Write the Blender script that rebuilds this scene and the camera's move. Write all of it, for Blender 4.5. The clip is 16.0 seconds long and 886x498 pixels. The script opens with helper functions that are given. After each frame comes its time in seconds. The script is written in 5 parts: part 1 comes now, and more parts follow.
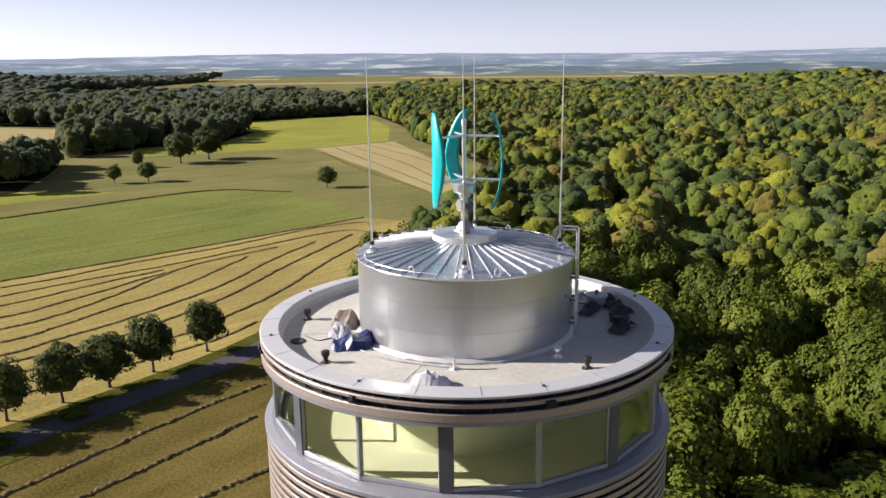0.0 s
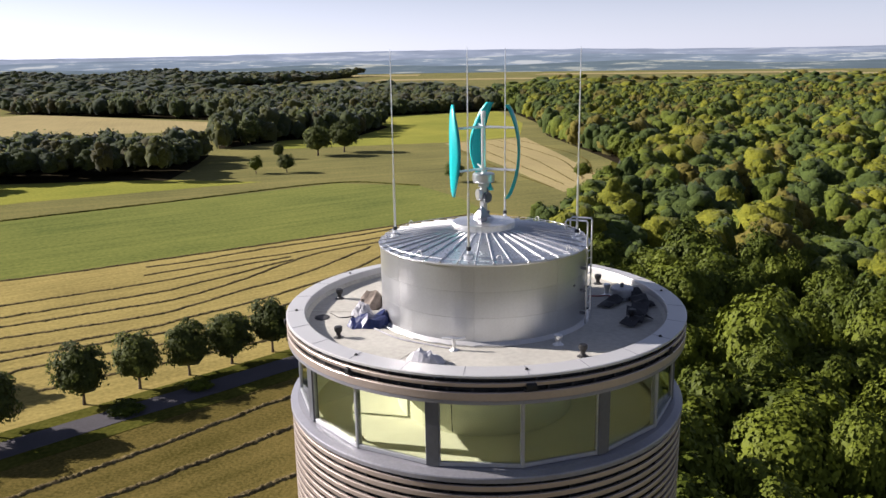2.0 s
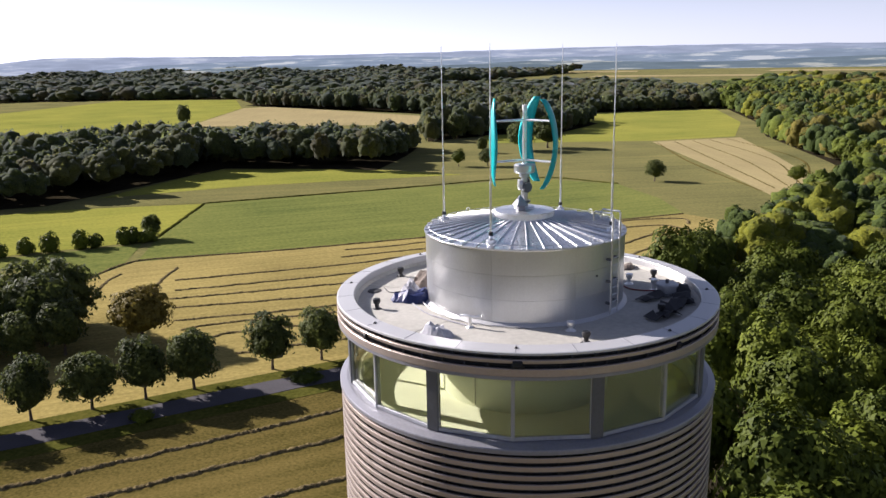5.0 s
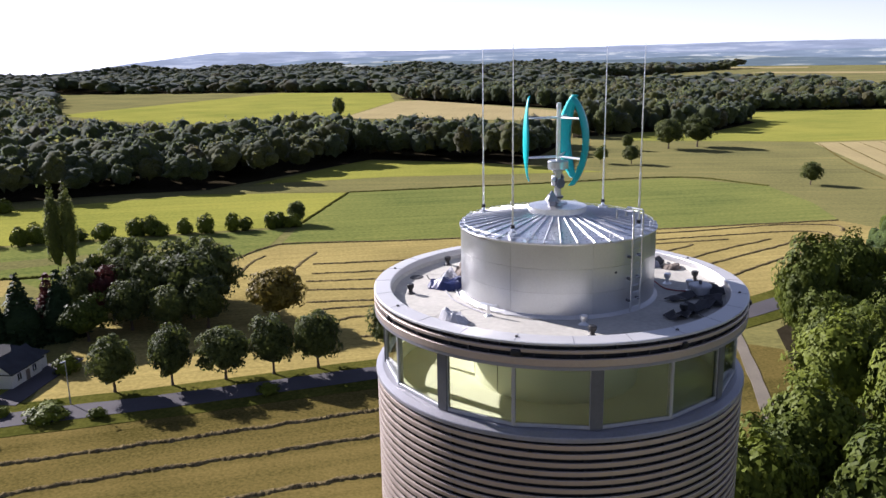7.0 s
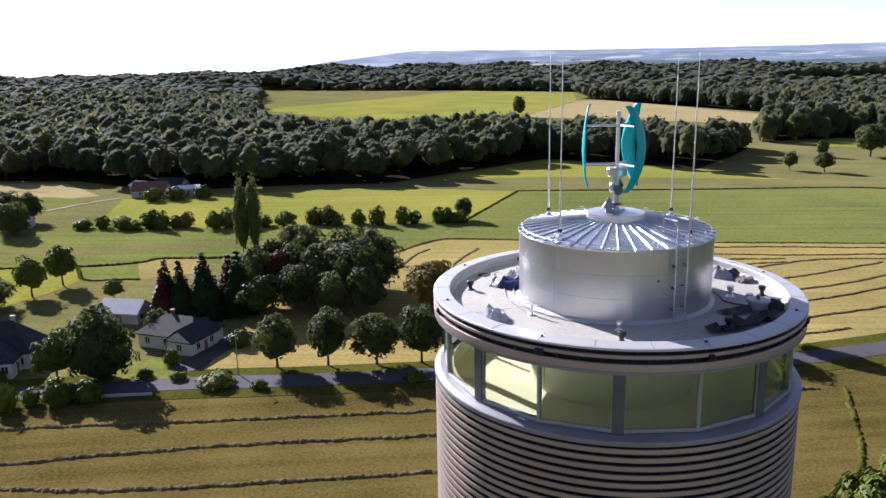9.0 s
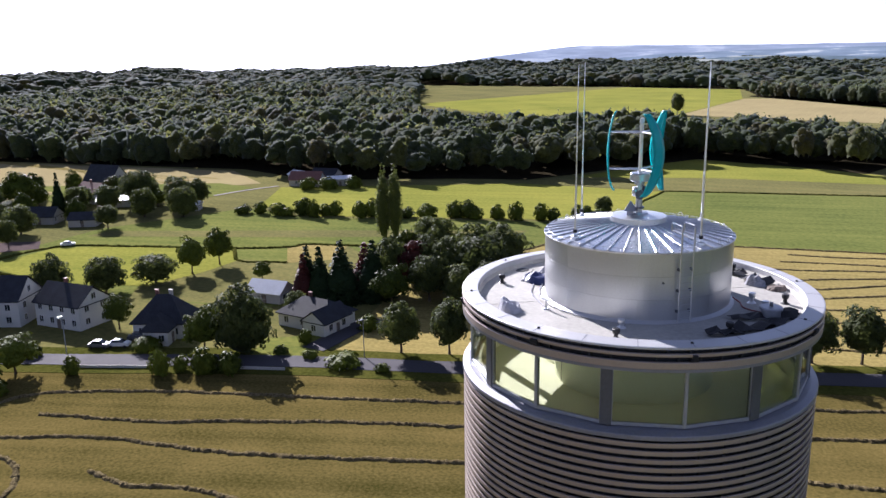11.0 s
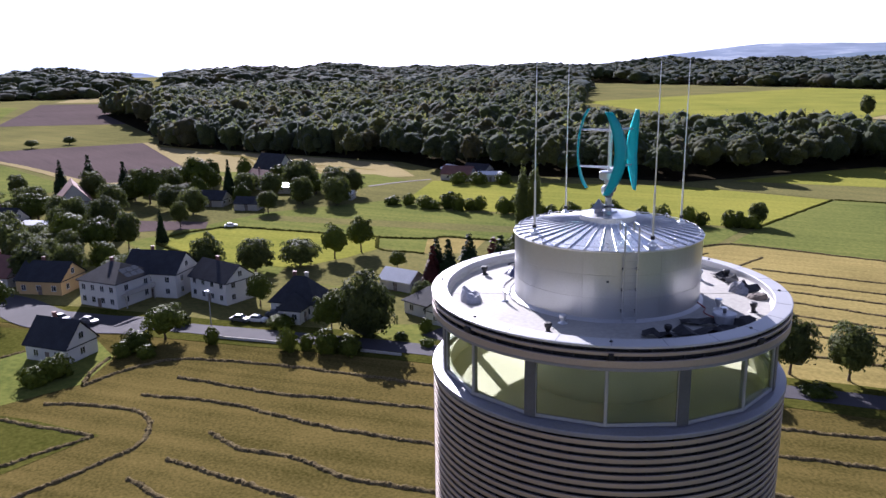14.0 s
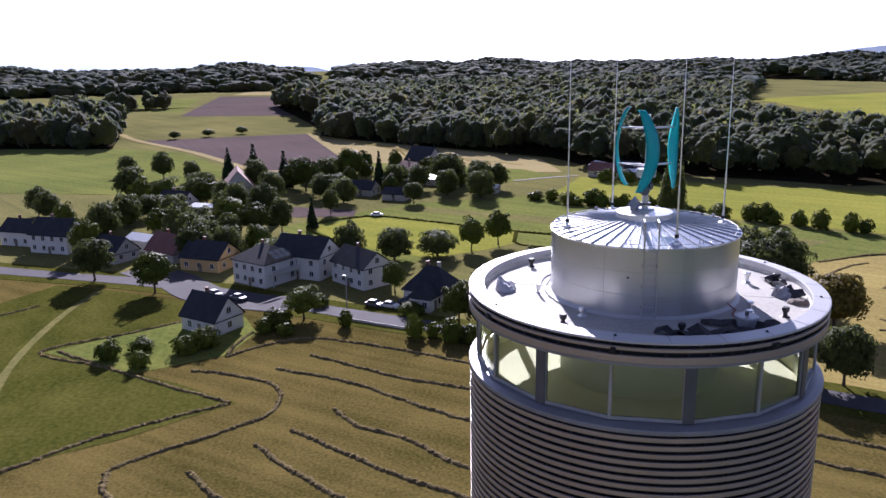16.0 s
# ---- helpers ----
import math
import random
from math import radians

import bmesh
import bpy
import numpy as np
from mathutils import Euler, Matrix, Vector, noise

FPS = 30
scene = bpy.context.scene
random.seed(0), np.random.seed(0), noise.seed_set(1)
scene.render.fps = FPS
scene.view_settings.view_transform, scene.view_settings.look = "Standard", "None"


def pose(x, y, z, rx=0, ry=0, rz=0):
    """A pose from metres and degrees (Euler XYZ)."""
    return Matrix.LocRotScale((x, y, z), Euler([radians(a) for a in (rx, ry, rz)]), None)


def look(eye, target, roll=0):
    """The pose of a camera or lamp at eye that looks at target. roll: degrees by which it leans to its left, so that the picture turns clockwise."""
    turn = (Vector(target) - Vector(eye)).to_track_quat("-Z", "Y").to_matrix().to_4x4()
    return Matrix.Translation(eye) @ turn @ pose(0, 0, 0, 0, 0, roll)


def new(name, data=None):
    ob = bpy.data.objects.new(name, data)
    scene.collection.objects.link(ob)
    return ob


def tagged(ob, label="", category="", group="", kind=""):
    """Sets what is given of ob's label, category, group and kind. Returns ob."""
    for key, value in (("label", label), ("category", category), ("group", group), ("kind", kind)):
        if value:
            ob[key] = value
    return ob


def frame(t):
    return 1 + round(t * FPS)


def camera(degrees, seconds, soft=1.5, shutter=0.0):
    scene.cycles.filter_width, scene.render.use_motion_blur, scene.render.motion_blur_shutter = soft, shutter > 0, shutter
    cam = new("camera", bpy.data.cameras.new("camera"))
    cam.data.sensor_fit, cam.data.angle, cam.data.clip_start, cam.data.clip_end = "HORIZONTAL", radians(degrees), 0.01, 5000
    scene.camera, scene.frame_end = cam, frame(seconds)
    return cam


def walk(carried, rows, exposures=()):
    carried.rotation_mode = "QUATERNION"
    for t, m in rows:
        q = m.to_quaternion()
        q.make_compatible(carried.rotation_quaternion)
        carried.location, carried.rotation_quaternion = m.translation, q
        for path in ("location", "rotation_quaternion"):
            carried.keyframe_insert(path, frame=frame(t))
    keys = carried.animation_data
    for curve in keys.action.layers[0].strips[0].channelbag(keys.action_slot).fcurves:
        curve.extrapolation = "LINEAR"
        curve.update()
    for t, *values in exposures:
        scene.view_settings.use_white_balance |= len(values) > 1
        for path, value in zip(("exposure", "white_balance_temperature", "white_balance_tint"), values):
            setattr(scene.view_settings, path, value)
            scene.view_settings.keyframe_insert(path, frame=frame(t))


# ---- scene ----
EXPOSURES = [(0.0, 1.18, 6300, 15), (4.0, 1.18, 6200, 17), (7.0, 1.40, 5850, 20), (12.5, 1.41, 5550, 23), (16.0, 1.27, 5450, 29)]
cam = camera(57.45, 16.0)
# seconds, x, y, z, yaw, pitch, roll
ROWS = [
    (0, 0.223, -29.541, 54.943, 2.022, -13.290, -0.704),
    (0.5, 1.338, -29.752, 54.977, 4.655, -13.379, -1.026),
    (1, 2.477, -29.994, 54.956, 7.291, -13.418, -1.029),
    (1.5, 3.553, -30.173, 54.898, 9.489, -13.454, -0.914),
    (2, 4.677, -30.297, 54.815, 11.746, -13.432, -0.925),
    (2.5, 5.826, -30.423, 54.724, 14.059, -13.396, -1.083),
    (3, 7.000, -30.517, 54.694, 16.544, -13.389, -1.099),
    (3.5, 8.124, -30.545, 54.714, 19.259, -13.435, -1.062),
    (4, 9.285, -30.459, 54.708, 21.852, -13.401, -1.046),
    (6.5, 15.065, -29.483, 54.775, 34.589, -13.627, -1.104),
    (7, 16.277, -29.066, 54.803, 37.480, -13.619, -1.008),
    (7.5, 17.352, -28.607, 54.841, 40.917, -13.536, -1.094),
    (8, 18.538, -28.000, 54.892, 44.725, -13.557, -1.139),
    (8.5, 19.716, -27.426, 54.979, 47.750, -13.522, -1.027),
    (9, 21.064, -26.833, 55.116, 50.430, -13.499, -0.961),
    (9.5, 22.534, -26.443, 55.355, 52.908, -13.488, -0.982),
    (10, 24.117, -25.932, 55.636, 56.034, -13.551, -1.021),
    (12.5, 28.531, -20.051, 55.536, 67.683, -13.732, -0.761),
    (13, 29.432, -18.899, 55.513, 69.502, -13.770, -0.765),
    (13.5, 30.245, -17.805, 55.504, 71.480, -13.752, -0.795),
    (14, 31.033, -16.613, 55.500, 73.611, -13.680, -0.726),
    (14.5, 31.716, -15.491, 55.533, 76.265, -13.735, -0.858),
    (15, 32.411, -14.276, 55.519, 78.996, -13.721, -0.783),
    (15.5, 33.045, -13.135, 55.530, 81.862, -13.806, -0.789),
    (16, 33.717, -11.894, 55.601, 84.869, -13.893, -0.844),
]
walk(cam, [(t, pose(x, y, z, 0, 0, yaw) @ pose(0, 0, 0, 90 + pitch) @ pose(0, 0, 0, 0, 0, roll)) for t, x, y, z, yaw, pitch, roll in ROWS], EXPOSURES)

# ---------------------------------------------------------------- light
SUN_EL = 26.0
world = bpy.data.worlds.new("sky")
scene.world = world
world.use_nodes = True
wn = world.node_tree.nodes
sky = wn.new("ShaderNodeTexSky")
sky.sky_type = "NISHITA"
sky.sun_disc = False
sky.sun_elevation = radians(SUN_EL)
sky.sun_rotation = radians(-90)
sky.altitude = 300
sky.dust_density = 1.0
wn["Background"].inputs["Strength"].default_value = 0.036
hazy = wn.new("ShaderNodeHueSaturation")
hazy.inputs["Saturation"].default_value = 0.38
world.node_tree.links.new(sky.outputs[0], hazy.inputs["Color"])
cool = wn.new("ShaderNodeMix")
cool.data_type, cool.blend_type = "RGBA", "MULTIPLY"
cool.inputs["Factor"].default_value = 1.0
cool.inputs["B"].default_value = (0.87, 0.955, 1.20, 1)
world.node_tree.links.new(hazy.outputs[0], cool.inputs["A"])
# bright haze low over the horizon, brightest towards the sun
where, parts, near, power, haze = (wn.new("ShaderNode" + k) for k in ("TexCoord", "SeparateXYZ", "MapRange", "Math", "Mix"))
near.inputs["From Min"].default_value, near.inputs["From Max"].default_value = 0.30, 0.0
power.operation = "POWER"
power.inputs[1].default_value = 3.0
haze.data_type, haze.blend_type, haze.clamp_factor = "RGBA", "ADD", False
haze.inputs["B"].default_value = (8.8, 8.9, 9.7, 1)
side, veil = wn.new("ShaderNodeMapRange"), wn.new("ShaderNodeMath")
side.inputs["From Min"].default_value, side.inputs["From Max"].default_value = -1.0, 1.0
side.inputs["To Min"].default_value, side.inputs["To Max"].default_value = 1.25, 0.35
veil.operation = "MULTIPLY"
for a, z in ((parts.outputs["X"], side.inputs["Value"]), (side.outputs[0], veil.inputs[1]), (power.outputs[0], veil.inputs[0]), (where.outputs["Generated"], parts.inputs[0]), (parts.outputs["Z"], near.inputs["Value"]), (near.outputs[0], power.inputs[0]), (veil.outputs[0], haze.inputs["Factor"]), (cool.outputs["Result"], haze.inputs["A"]), (haze.outputs["Result"], wn["Background"].inputs[0])):
    world.node_tree.links.new(a, z)
sun_data = bpy.data.lights.new("sun", "SUN")
sun_data.energy = 5.0
sun_data.angle = radians(0.5)
sun_data.color = (1.0, 0.92, 0.80)
sun = new("sun", sun_data)
sun.matrix_world = look((-100 * math.cos(radians(SUN_EL)), 2, 100 * math.sin(radians(SUN_EL))), (0, 0, 0))

# ---------------------------------------------------------------- materials
def material(name, color, rough=0.7, metal=0.0, scale=1.0, amount=0.25, bump=0.0, fine=8.0, tint=None, per_object=0.0, per_island=0.0, leaf=0.0, spec=0.4, haze_sheen=0.0, streak=None):
    """Principled surface with coarse and fine variation in object space; scale is in features per metre."""
    m = bpy.data.materials.new(name)
    m.use_nodes = True
    nt = m.node_tree
    n, l = nt.nodes, nt.links
    p = n["Principled BSDF"]
    p.inputs["Metallic"].default_value = metal
    p.inputs["Specular IOR Level"].default_value = spec
    # bluish gloss on foliage and fields that paints in the haze of distance
    if haze_sheen:
        p.inputs["Sheen Weight"].default_value, p.inputs["Sheen Roughness"].default_value = haze_sheen, 0.5
        p.inputs["Sheen Tint"].default_value = (0.74, 0.85, 1.0, 1)
    co = n.new("ShaderNodeTexCoord")
    a = n.new("ShaderNodeTexNoise")
    a.inputs["Scale"].default_value, a.inputs["Detail"].default_value = scale, 4
    b = n.new("ShaderNodeTexNoise")
    b.inputs["Scale"].default_value, b.inputs["Detail"].default_value = scale * fine, 5
    for t in (a, b):
        l.new(co.outputs["Object"], t.inputs["Vector"])
    s = n.new("ShaderNodeMath")
    s.operation = "ADD"
    l.new(a.outputs["Fac"], s.inputs[0]), l.new(b.outputs["Fac"], s.inputs[1])
    last = s.outputs[0]
    if streak:
        mp, st, ad = n.new("ShaderNodeMapping"), n.new("ShaderNodeTexNoise"), n.new("ShaderNodeMath")
        mp.vector_type = "TEXTURE"
        mp.inputs["Rotation"].default_value = (0, 0, radians(streak[0]))
        mp.inputs["Scale"].default_value = (25 / streak[1], 1 / streak[1], 1 / streak[1])
        st.inputs["Scale"].default_value, st.inputs["Detail"].default_value = 1.0, 6
        ad.operation = "MULTIPLY_ADD"
        ad.inputs[1].default_value = 0.7
        shift = n.new("ShaderNodeMath")
        shift.operation = "SUBTRACT"
        shift.inputs[1].default_value = 0.5
        l.new(co.outputs["Object"], mp.inputs["Vector"]), l.new(mp.outputs[0], st.inputs["Vector"])
        l.new(st.outputs["Fac"], shift.inputs[0]), l.new(shift.outputs[0], ad.inputs[0]), l.new(last, ad.inputs[2])
        last = ad.outputs[0]
    for on, src in ((per_object, "ShaderNodeObjectInfo"), (per_island, "ShaderNodeNewGeometry")):
        if on:
            info = n.new(src)
            k = n.new("ShaderNodeMath")
            k.operation = "MULTIPLY_ADD"
            k.inputs[1].default_value = on
            l.new(info.outputs["Random" if src == "ShaderNodeObjectInfo" else "Random Per Island"], k.inputs[0])
            l.new(last, k.inputs[2])
            last = k.outputs[0]
    r = n.new("ShaderNodeMapRange")
    top = 1.35 + per_object + per_island
    r.inputs["From Min"].default_value, r.inputs["From Max"].default_value = 0.65, top
    l.new(last, r.inputs["Value"])
    ramp = n.new("ShaderNodeMix")
    ramp.data_type = "RGBA"
    c = Vector(color)
    hi = Vector(tint) if tint else c * (1 + amount)
    ramp.inputs["A"].default_value = (*(c * (1 - amount)), 1)
    ramp.inputs["B"].default_value = (*hi, 1)
    l.new(r.outputs[0], ramp.inputs["Factor"])
    l.new(ramp.outputs["Result"], p.inputs["Base Color"])
    rr = n.new("ShaderNodeMapRange")
    rr.inputs["From Min"].default_value, rr.inputs["From Max"].default_value = 0.3, 0.7
    rr.inputs["To Min"].default_value, rr.inputs["To Max"].default_value = rough * 0.85, min(1, rough * 1.15)
    l.new(b.outputs["Fac"], rr.inputs["Value"]), l.new(rr.outputs[0], p.inputs["Roughness"])
    if bump:
        bp = n.new("ShaderNodeBump")
        bp.inputs["Strength"].default_value, bp.inputs["Distance"].default_value = 0.6, bump
        l.new(b.outputs["Fac"], bp.inputs["Height"]), l.new(bp.outputs[0], p.inputs["Normal"])
    if leaf:
        tr = n.new("ShaderNodeBsdfTranslucent")
        l.new(ramp.outputs["Result"], tr.inputs["Color"])
        mx = n.new("ShaderNodeMixShader")
        mx.inputs[0].default_value = leaf
        l.new(p.outputs[0], mx.inputs[1]), l.new(tr.outputs[0], mx.inputs[2])
        l.new(mx.outputs[0], n["Material Output"].inputs["Surface"])
    return m


def painted_haze(name, color, strength, pale=None, stretch=1.0):
    """Land far off, its haze painted as glowing colour: woods, open land and pale fields in long flat bands."""
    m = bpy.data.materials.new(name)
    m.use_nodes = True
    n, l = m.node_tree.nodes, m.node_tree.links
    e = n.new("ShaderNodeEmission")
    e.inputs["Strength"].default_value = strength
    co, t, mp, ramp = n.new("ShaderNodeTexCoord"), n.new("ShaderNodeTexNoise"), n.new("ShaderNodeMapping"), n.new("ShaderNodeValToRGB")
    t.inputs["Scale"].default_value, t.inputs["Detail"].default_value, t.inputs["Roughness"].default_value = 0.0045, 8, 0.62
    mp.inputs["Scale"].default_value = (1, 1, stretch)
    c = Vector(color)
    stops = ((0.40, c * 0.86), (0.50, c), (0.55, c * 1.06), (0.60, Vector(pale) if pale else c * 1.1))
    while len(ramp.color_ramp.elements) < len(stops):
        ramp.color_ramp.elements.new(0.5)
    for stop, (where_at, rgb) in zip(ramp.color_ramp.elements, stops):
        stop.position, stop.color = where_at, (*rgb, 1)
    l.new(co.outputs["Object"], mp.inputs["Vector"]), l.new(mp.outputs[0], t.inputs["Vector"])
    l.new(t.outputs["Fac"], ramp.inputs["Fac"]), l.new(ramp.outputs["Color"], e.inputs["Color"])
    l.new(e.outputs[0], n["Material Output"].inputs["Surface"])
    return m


STEEL = material("galvanised_steel", (0.52, 0.53, 0.55), 0.33, 0.85, 0.5, 0.12, 0.002, 30, per_object=0.5)
ROOF_STEEL = material("roof_sheet_metal", (0.66, 0.68, 0.72), 0.30, 0.9, 0.6, 0.15, 0.002, 20, per_object=0.8)
BRIGHT = material("bright_zinc", (0.75, 0.75, 0.75), 0.32, 0.9, 2, 0.12, 0, 20)
MEMBRANE = material("roof_membrane", (0.39, 0.378, 0.345), 0.7, 0, 0.35, 0.2, 0.004, 14, spec=0.15)
COPING = material("coping_sheet", (0.46, 0.46, 0.47), 0.42, 0.25, 0.4, 0.08, 0.001, 20, per_object=0.3)
LOUVRE = material("louvre_aluminium", (0.38, 0.32, 0.29), 0.40, 0.5, 0.25, 0.16, 0.001, 40, per_object=0.4)
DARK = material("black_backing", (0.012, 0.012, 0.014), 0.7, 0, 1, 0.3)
FRAME = material("grey_frame", (0.10, 0.105, 0.12), 0.45, 0.3, 1, 0.15)
FRAME_LIGHT = material("light_frame", (0.33, 0.34, 0.37), 0.4, 0.4, 1, 0.12)
LEDGE = material("ledge_sheet", (0.23, 0.23, 0.26), 0.42, 0.3, 0.5, 0.14, 0.001, 20)
ROOM = material("cream_paint", (0.54, 0.54, 0.41), 0.8, 0, 0.4, 0.08, 0.002, 10)
# floor set somewhat lighter than the cream walls
ROOM_FLOOR = material("pale_screed", (0.64, 0.63, 0.50), 0.85, 0, 0.6, 0.14, 0.003, 10)
TEAL = material("teal_gelcoat", (0.005, 0.36, 0.38), 0.35, 0, 1, 0.08)
BLACK = material("black_plastic", (0.015, 0.015, 0.017), 0.5, 0, 3, 0.3)
MAT = material("dark_rubber_mat", (0.03, 0.03, 0.034), 0.75, 0, 2, 0.4, 0.01, 6)
TARP = material("blue_tarpaulin", (0.012, 0.02, 0.085), 0.4, 0, 3, 0.4, 0.01, 4)
CLOTH = material("pale_sheeting", (0.27, 0.27, 0.30), 0.7, 0, 3, 0.45, 0.01, 5)
PALE_BAG = material("pale_bag", (0.42, 0.42, 0.46), 0.6, 0, 3, 0.2, 0.01, 5)
BROWN = material("brown_sacking", (0.16, 0.13, 0.11), 0.85, 0, 3, 0.4, 0.01, 5)
RED = material("red_hose_rubber", (0.20, 0.03, 0.03), 0.5, 0, 4, 0.2)

MEADOW = material("mown_meadow", (0.060, 0.054, 0.014), 0.95, 0, 0.045, 0.25, 0.16, 45, tint=(0.155, 0.118, 0.038), spec=0.0, streak=(55, 0.33))
GOLD = material("hay_stubble", (0.21, 0.168, 0.052), 0.95, 0, 0.03, 0.25, 0.08, 40, tint=(0.33, 0.262, 0.088), spec=0.0, haze_sheen=0.02, streak=(47, 0.6))
GREEN = material("lush_grass", (0.084, 0.112, 0.017), 0.95, 0, 0.02, 0.2, 0.08, 40, tint=(0.175, 0.178, 0.036), spec=0.0, haze_sheen=0.03, streak=(47, 0.3))
BRIGHT_GREEN = material("bright_pasture", (0.150, 0.170, 0.018), 0.95, 0, 0.02, 0.15, 0.08, 40, tint=(0.26, 0.245, 0.036), spec=0.0, haze_sheen=0.03, streak=(50, 0.25))
OLIVE = material("olive_pasture", (0.105, 0.104, 0.028), 0.95, 0, 0.02, 0.2, 0.08, 40, tint=(0.185, 0.164, 0.050), spec=0.0, haze_sheen=0.03, streak=(35, 0.2))
PALE = material("pale_stubble", (0.28, 0.23, 0.11), 0.95, 0, 0.02, 0.15, 0.08, 40, spec=0.0, haze_sheen=0.02, streak=(-60, 0.4))
SOIL = material("ploughed_soil", (0.095, 0.070, 0.064), 0.95, 0, 0.02, 0.2, 0.1, 40, spec=0.0, haze_sheen=0.03, streak=(20, 0.4))
HAY = material("dried_hay", (0.060, 0.048, 0.022), 0.95, 0, 2.2, 0.5, 0.2, 6, tint=(0.26, 0.205, 0.105), spec=0.0)
VERGE = material("verge_grass", (0.045, 0.056, 0.010), 0.95, 0, 0.09, 0.3, 0.2, 14, tint=(0.100, 0.094, 0.022), spec=0.0)
ASPHALT = material("worn_asphalt", (0.066, 0.062, 0.070), 0.9, 0, 0.1, 0.25, 0.01, 30, spec=0.12)
GRAVEL = material("gravel_lane", (0.15, 0.132, 0.108), 0.9, 0, 0.15, 0.2, 0.02, 30, spec=0.1)
LEAF = material("deciduous_leaves", (0.020, 0.038, 0.006), 0.6, 0, 1.3, 0.3, 0.05, 9, tint=(0.130, 0.155, 0.016), per_object=1.1, per_island=0.5, leaf=0.10, spec=0.1)
LEAF_DARK = material("dark_green_leaves", (0.034, 0.050, 0.016), 0.65, 0, 1.3, 0.3, 0.05, 9, tint=(0.14, 0.16, 0.036), per_object=0.5, per_island=0.3, leaf=0.42, spec=0.1, haze_sheen=0.10)
def canopy(haze_sheen, leaf, bump, colors):
    """Four kinds of broadleaved crown that stand mixed in a wood, with haze painted on as a bluish gloss."""
    return [material("wood_canopy", a, 0.75, 0, 0.10, 0.3, bump, 16, tint=b, per_island=0.12, leaf=leaf, spec=0.06, haze_sheen=haze_sheen) for a, b in colors]


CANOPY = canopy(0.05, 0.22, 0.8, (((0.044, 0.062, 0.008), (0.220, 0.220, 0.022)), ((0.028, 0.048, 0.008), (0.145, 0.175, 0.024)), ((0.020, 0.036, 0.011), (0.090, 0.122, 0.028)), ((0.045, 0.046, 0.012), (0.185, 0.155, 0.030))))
# the same crowns paled and greyed: distance haze is put into their colours
CANOPY_HAZED = canopy(0.30, 0.68, 0.2, (((0.070, 0.090, 0.030), (0.230, 0.230, 0.075)), ((0.056, 0.080, 0.032), (0.175, 0.200, 0.072)), ((0.050, 0.070, 0.034), (0.140, 0.165, 0.070)), ((0.074, 0.076, 0.034), (0.205, 0.185, 0.074))))
SHADE_LITTER = material("shade_dark_litter", (0.026, 0.022, 0.014), 0.95, 0, 0.3, 0.4, 0.1, 12, spec=0.0)
LEAF_BROWN = material("bronze_leaves", (0.11, 0.085, 0.018), 0.6, 0, 1.3, 0.3, 0.05, 9, tint=(0.24, 0.19, 0.04), per_island=0.35, leaf=0.28, spec=0.1)
LEAF_RED = material("copper_beech_leaves", (0.045, 0.014, 0.014), 0.6, 0, 1.3, 0.3, 0.05, 9, tint=(0.10, 0.028, 0.02), per_island=0.35, leaf=0.2, spec=0.1)
NEEDLE = material("conifer_needles", (0.010, 0.022, 0.010), 0.6, 0, 1.3, 0.3, 0.05, 9, tint=(0.035, 0.055, 0.018), per_object=0.4, per_island=0.3, leaf=0.1, spec=0.05)
BARK = material("bark", (0.09, 0.065, 0.045), 0.9, 0, 1.5, 0.3, 0.03, 5)
WALL_WHITE = material("white_render", (0.56, 0.55, 0.52), 0.85, 0, 0.3, 0.08, 0.005, 15)
WALL_OCHRE = material("ochre_render", (0.52, 0.36, 0.17), 0.85, 0, 0.3, 0.1, 0.005, 15)
WALL_STONE = material("grey_render", (0.40, 0.38, 0.35), 0.85, 0, 0.3, 0.12, 0.005, 15)
SLATE = material("dark_slate", (0.035, 0.037, 0.045), 0.75, 0, 0.5, 0.3, 0.02, 8, spec=0.12)
TILE_RED = material("weathered_red_tiles", (0.17, 0.075, 0.06), 0.75, 0, 0.5, 0.25, 0.02, 8)
SHEET = material("pale_roof_sheet", (0.62, 0.63, 0.66), 0.4, 0.2, 0.5, 0.1)
PANE_DARK = material("dark_window_glass", (0.02, 0.025, 0.03), 0.12, 0, 0.5, 0.2, spec=0.6)
PAINT_WHITE = material("white_paint", (0.62, 0.62, 0.62), 0.6, 0, 1, 0.05, spec=0.25)
PAINT_GREY = material("grey_car_paint", (0.10, 0.105, 0.115), 0.5, 0.1, 1, 0.05, spec=0.3)
# far hills give off these colours; the haze over them is painted in
HAZE_FAR = painted_haze("hazy_distance", (0.29, 0.33, 0.41), 0.55, (0.42, 0.45, 0.50), 12)
HAZE_NEAR = painted_haze("hazy_ridge", (0.20, 0.245, 0.30), 0.6, (0.44, 0.46, 0.46), 16)
HAZE_LOW = painted_haze("hazy_woodland", (0.14, 0.18, 0.205), 0.55, (0.40, 0.41, 0.36), 20)
HAZE_WHITE = painted_haze("bright_haze", (0.62, 0.68, 0.76), 0.75)



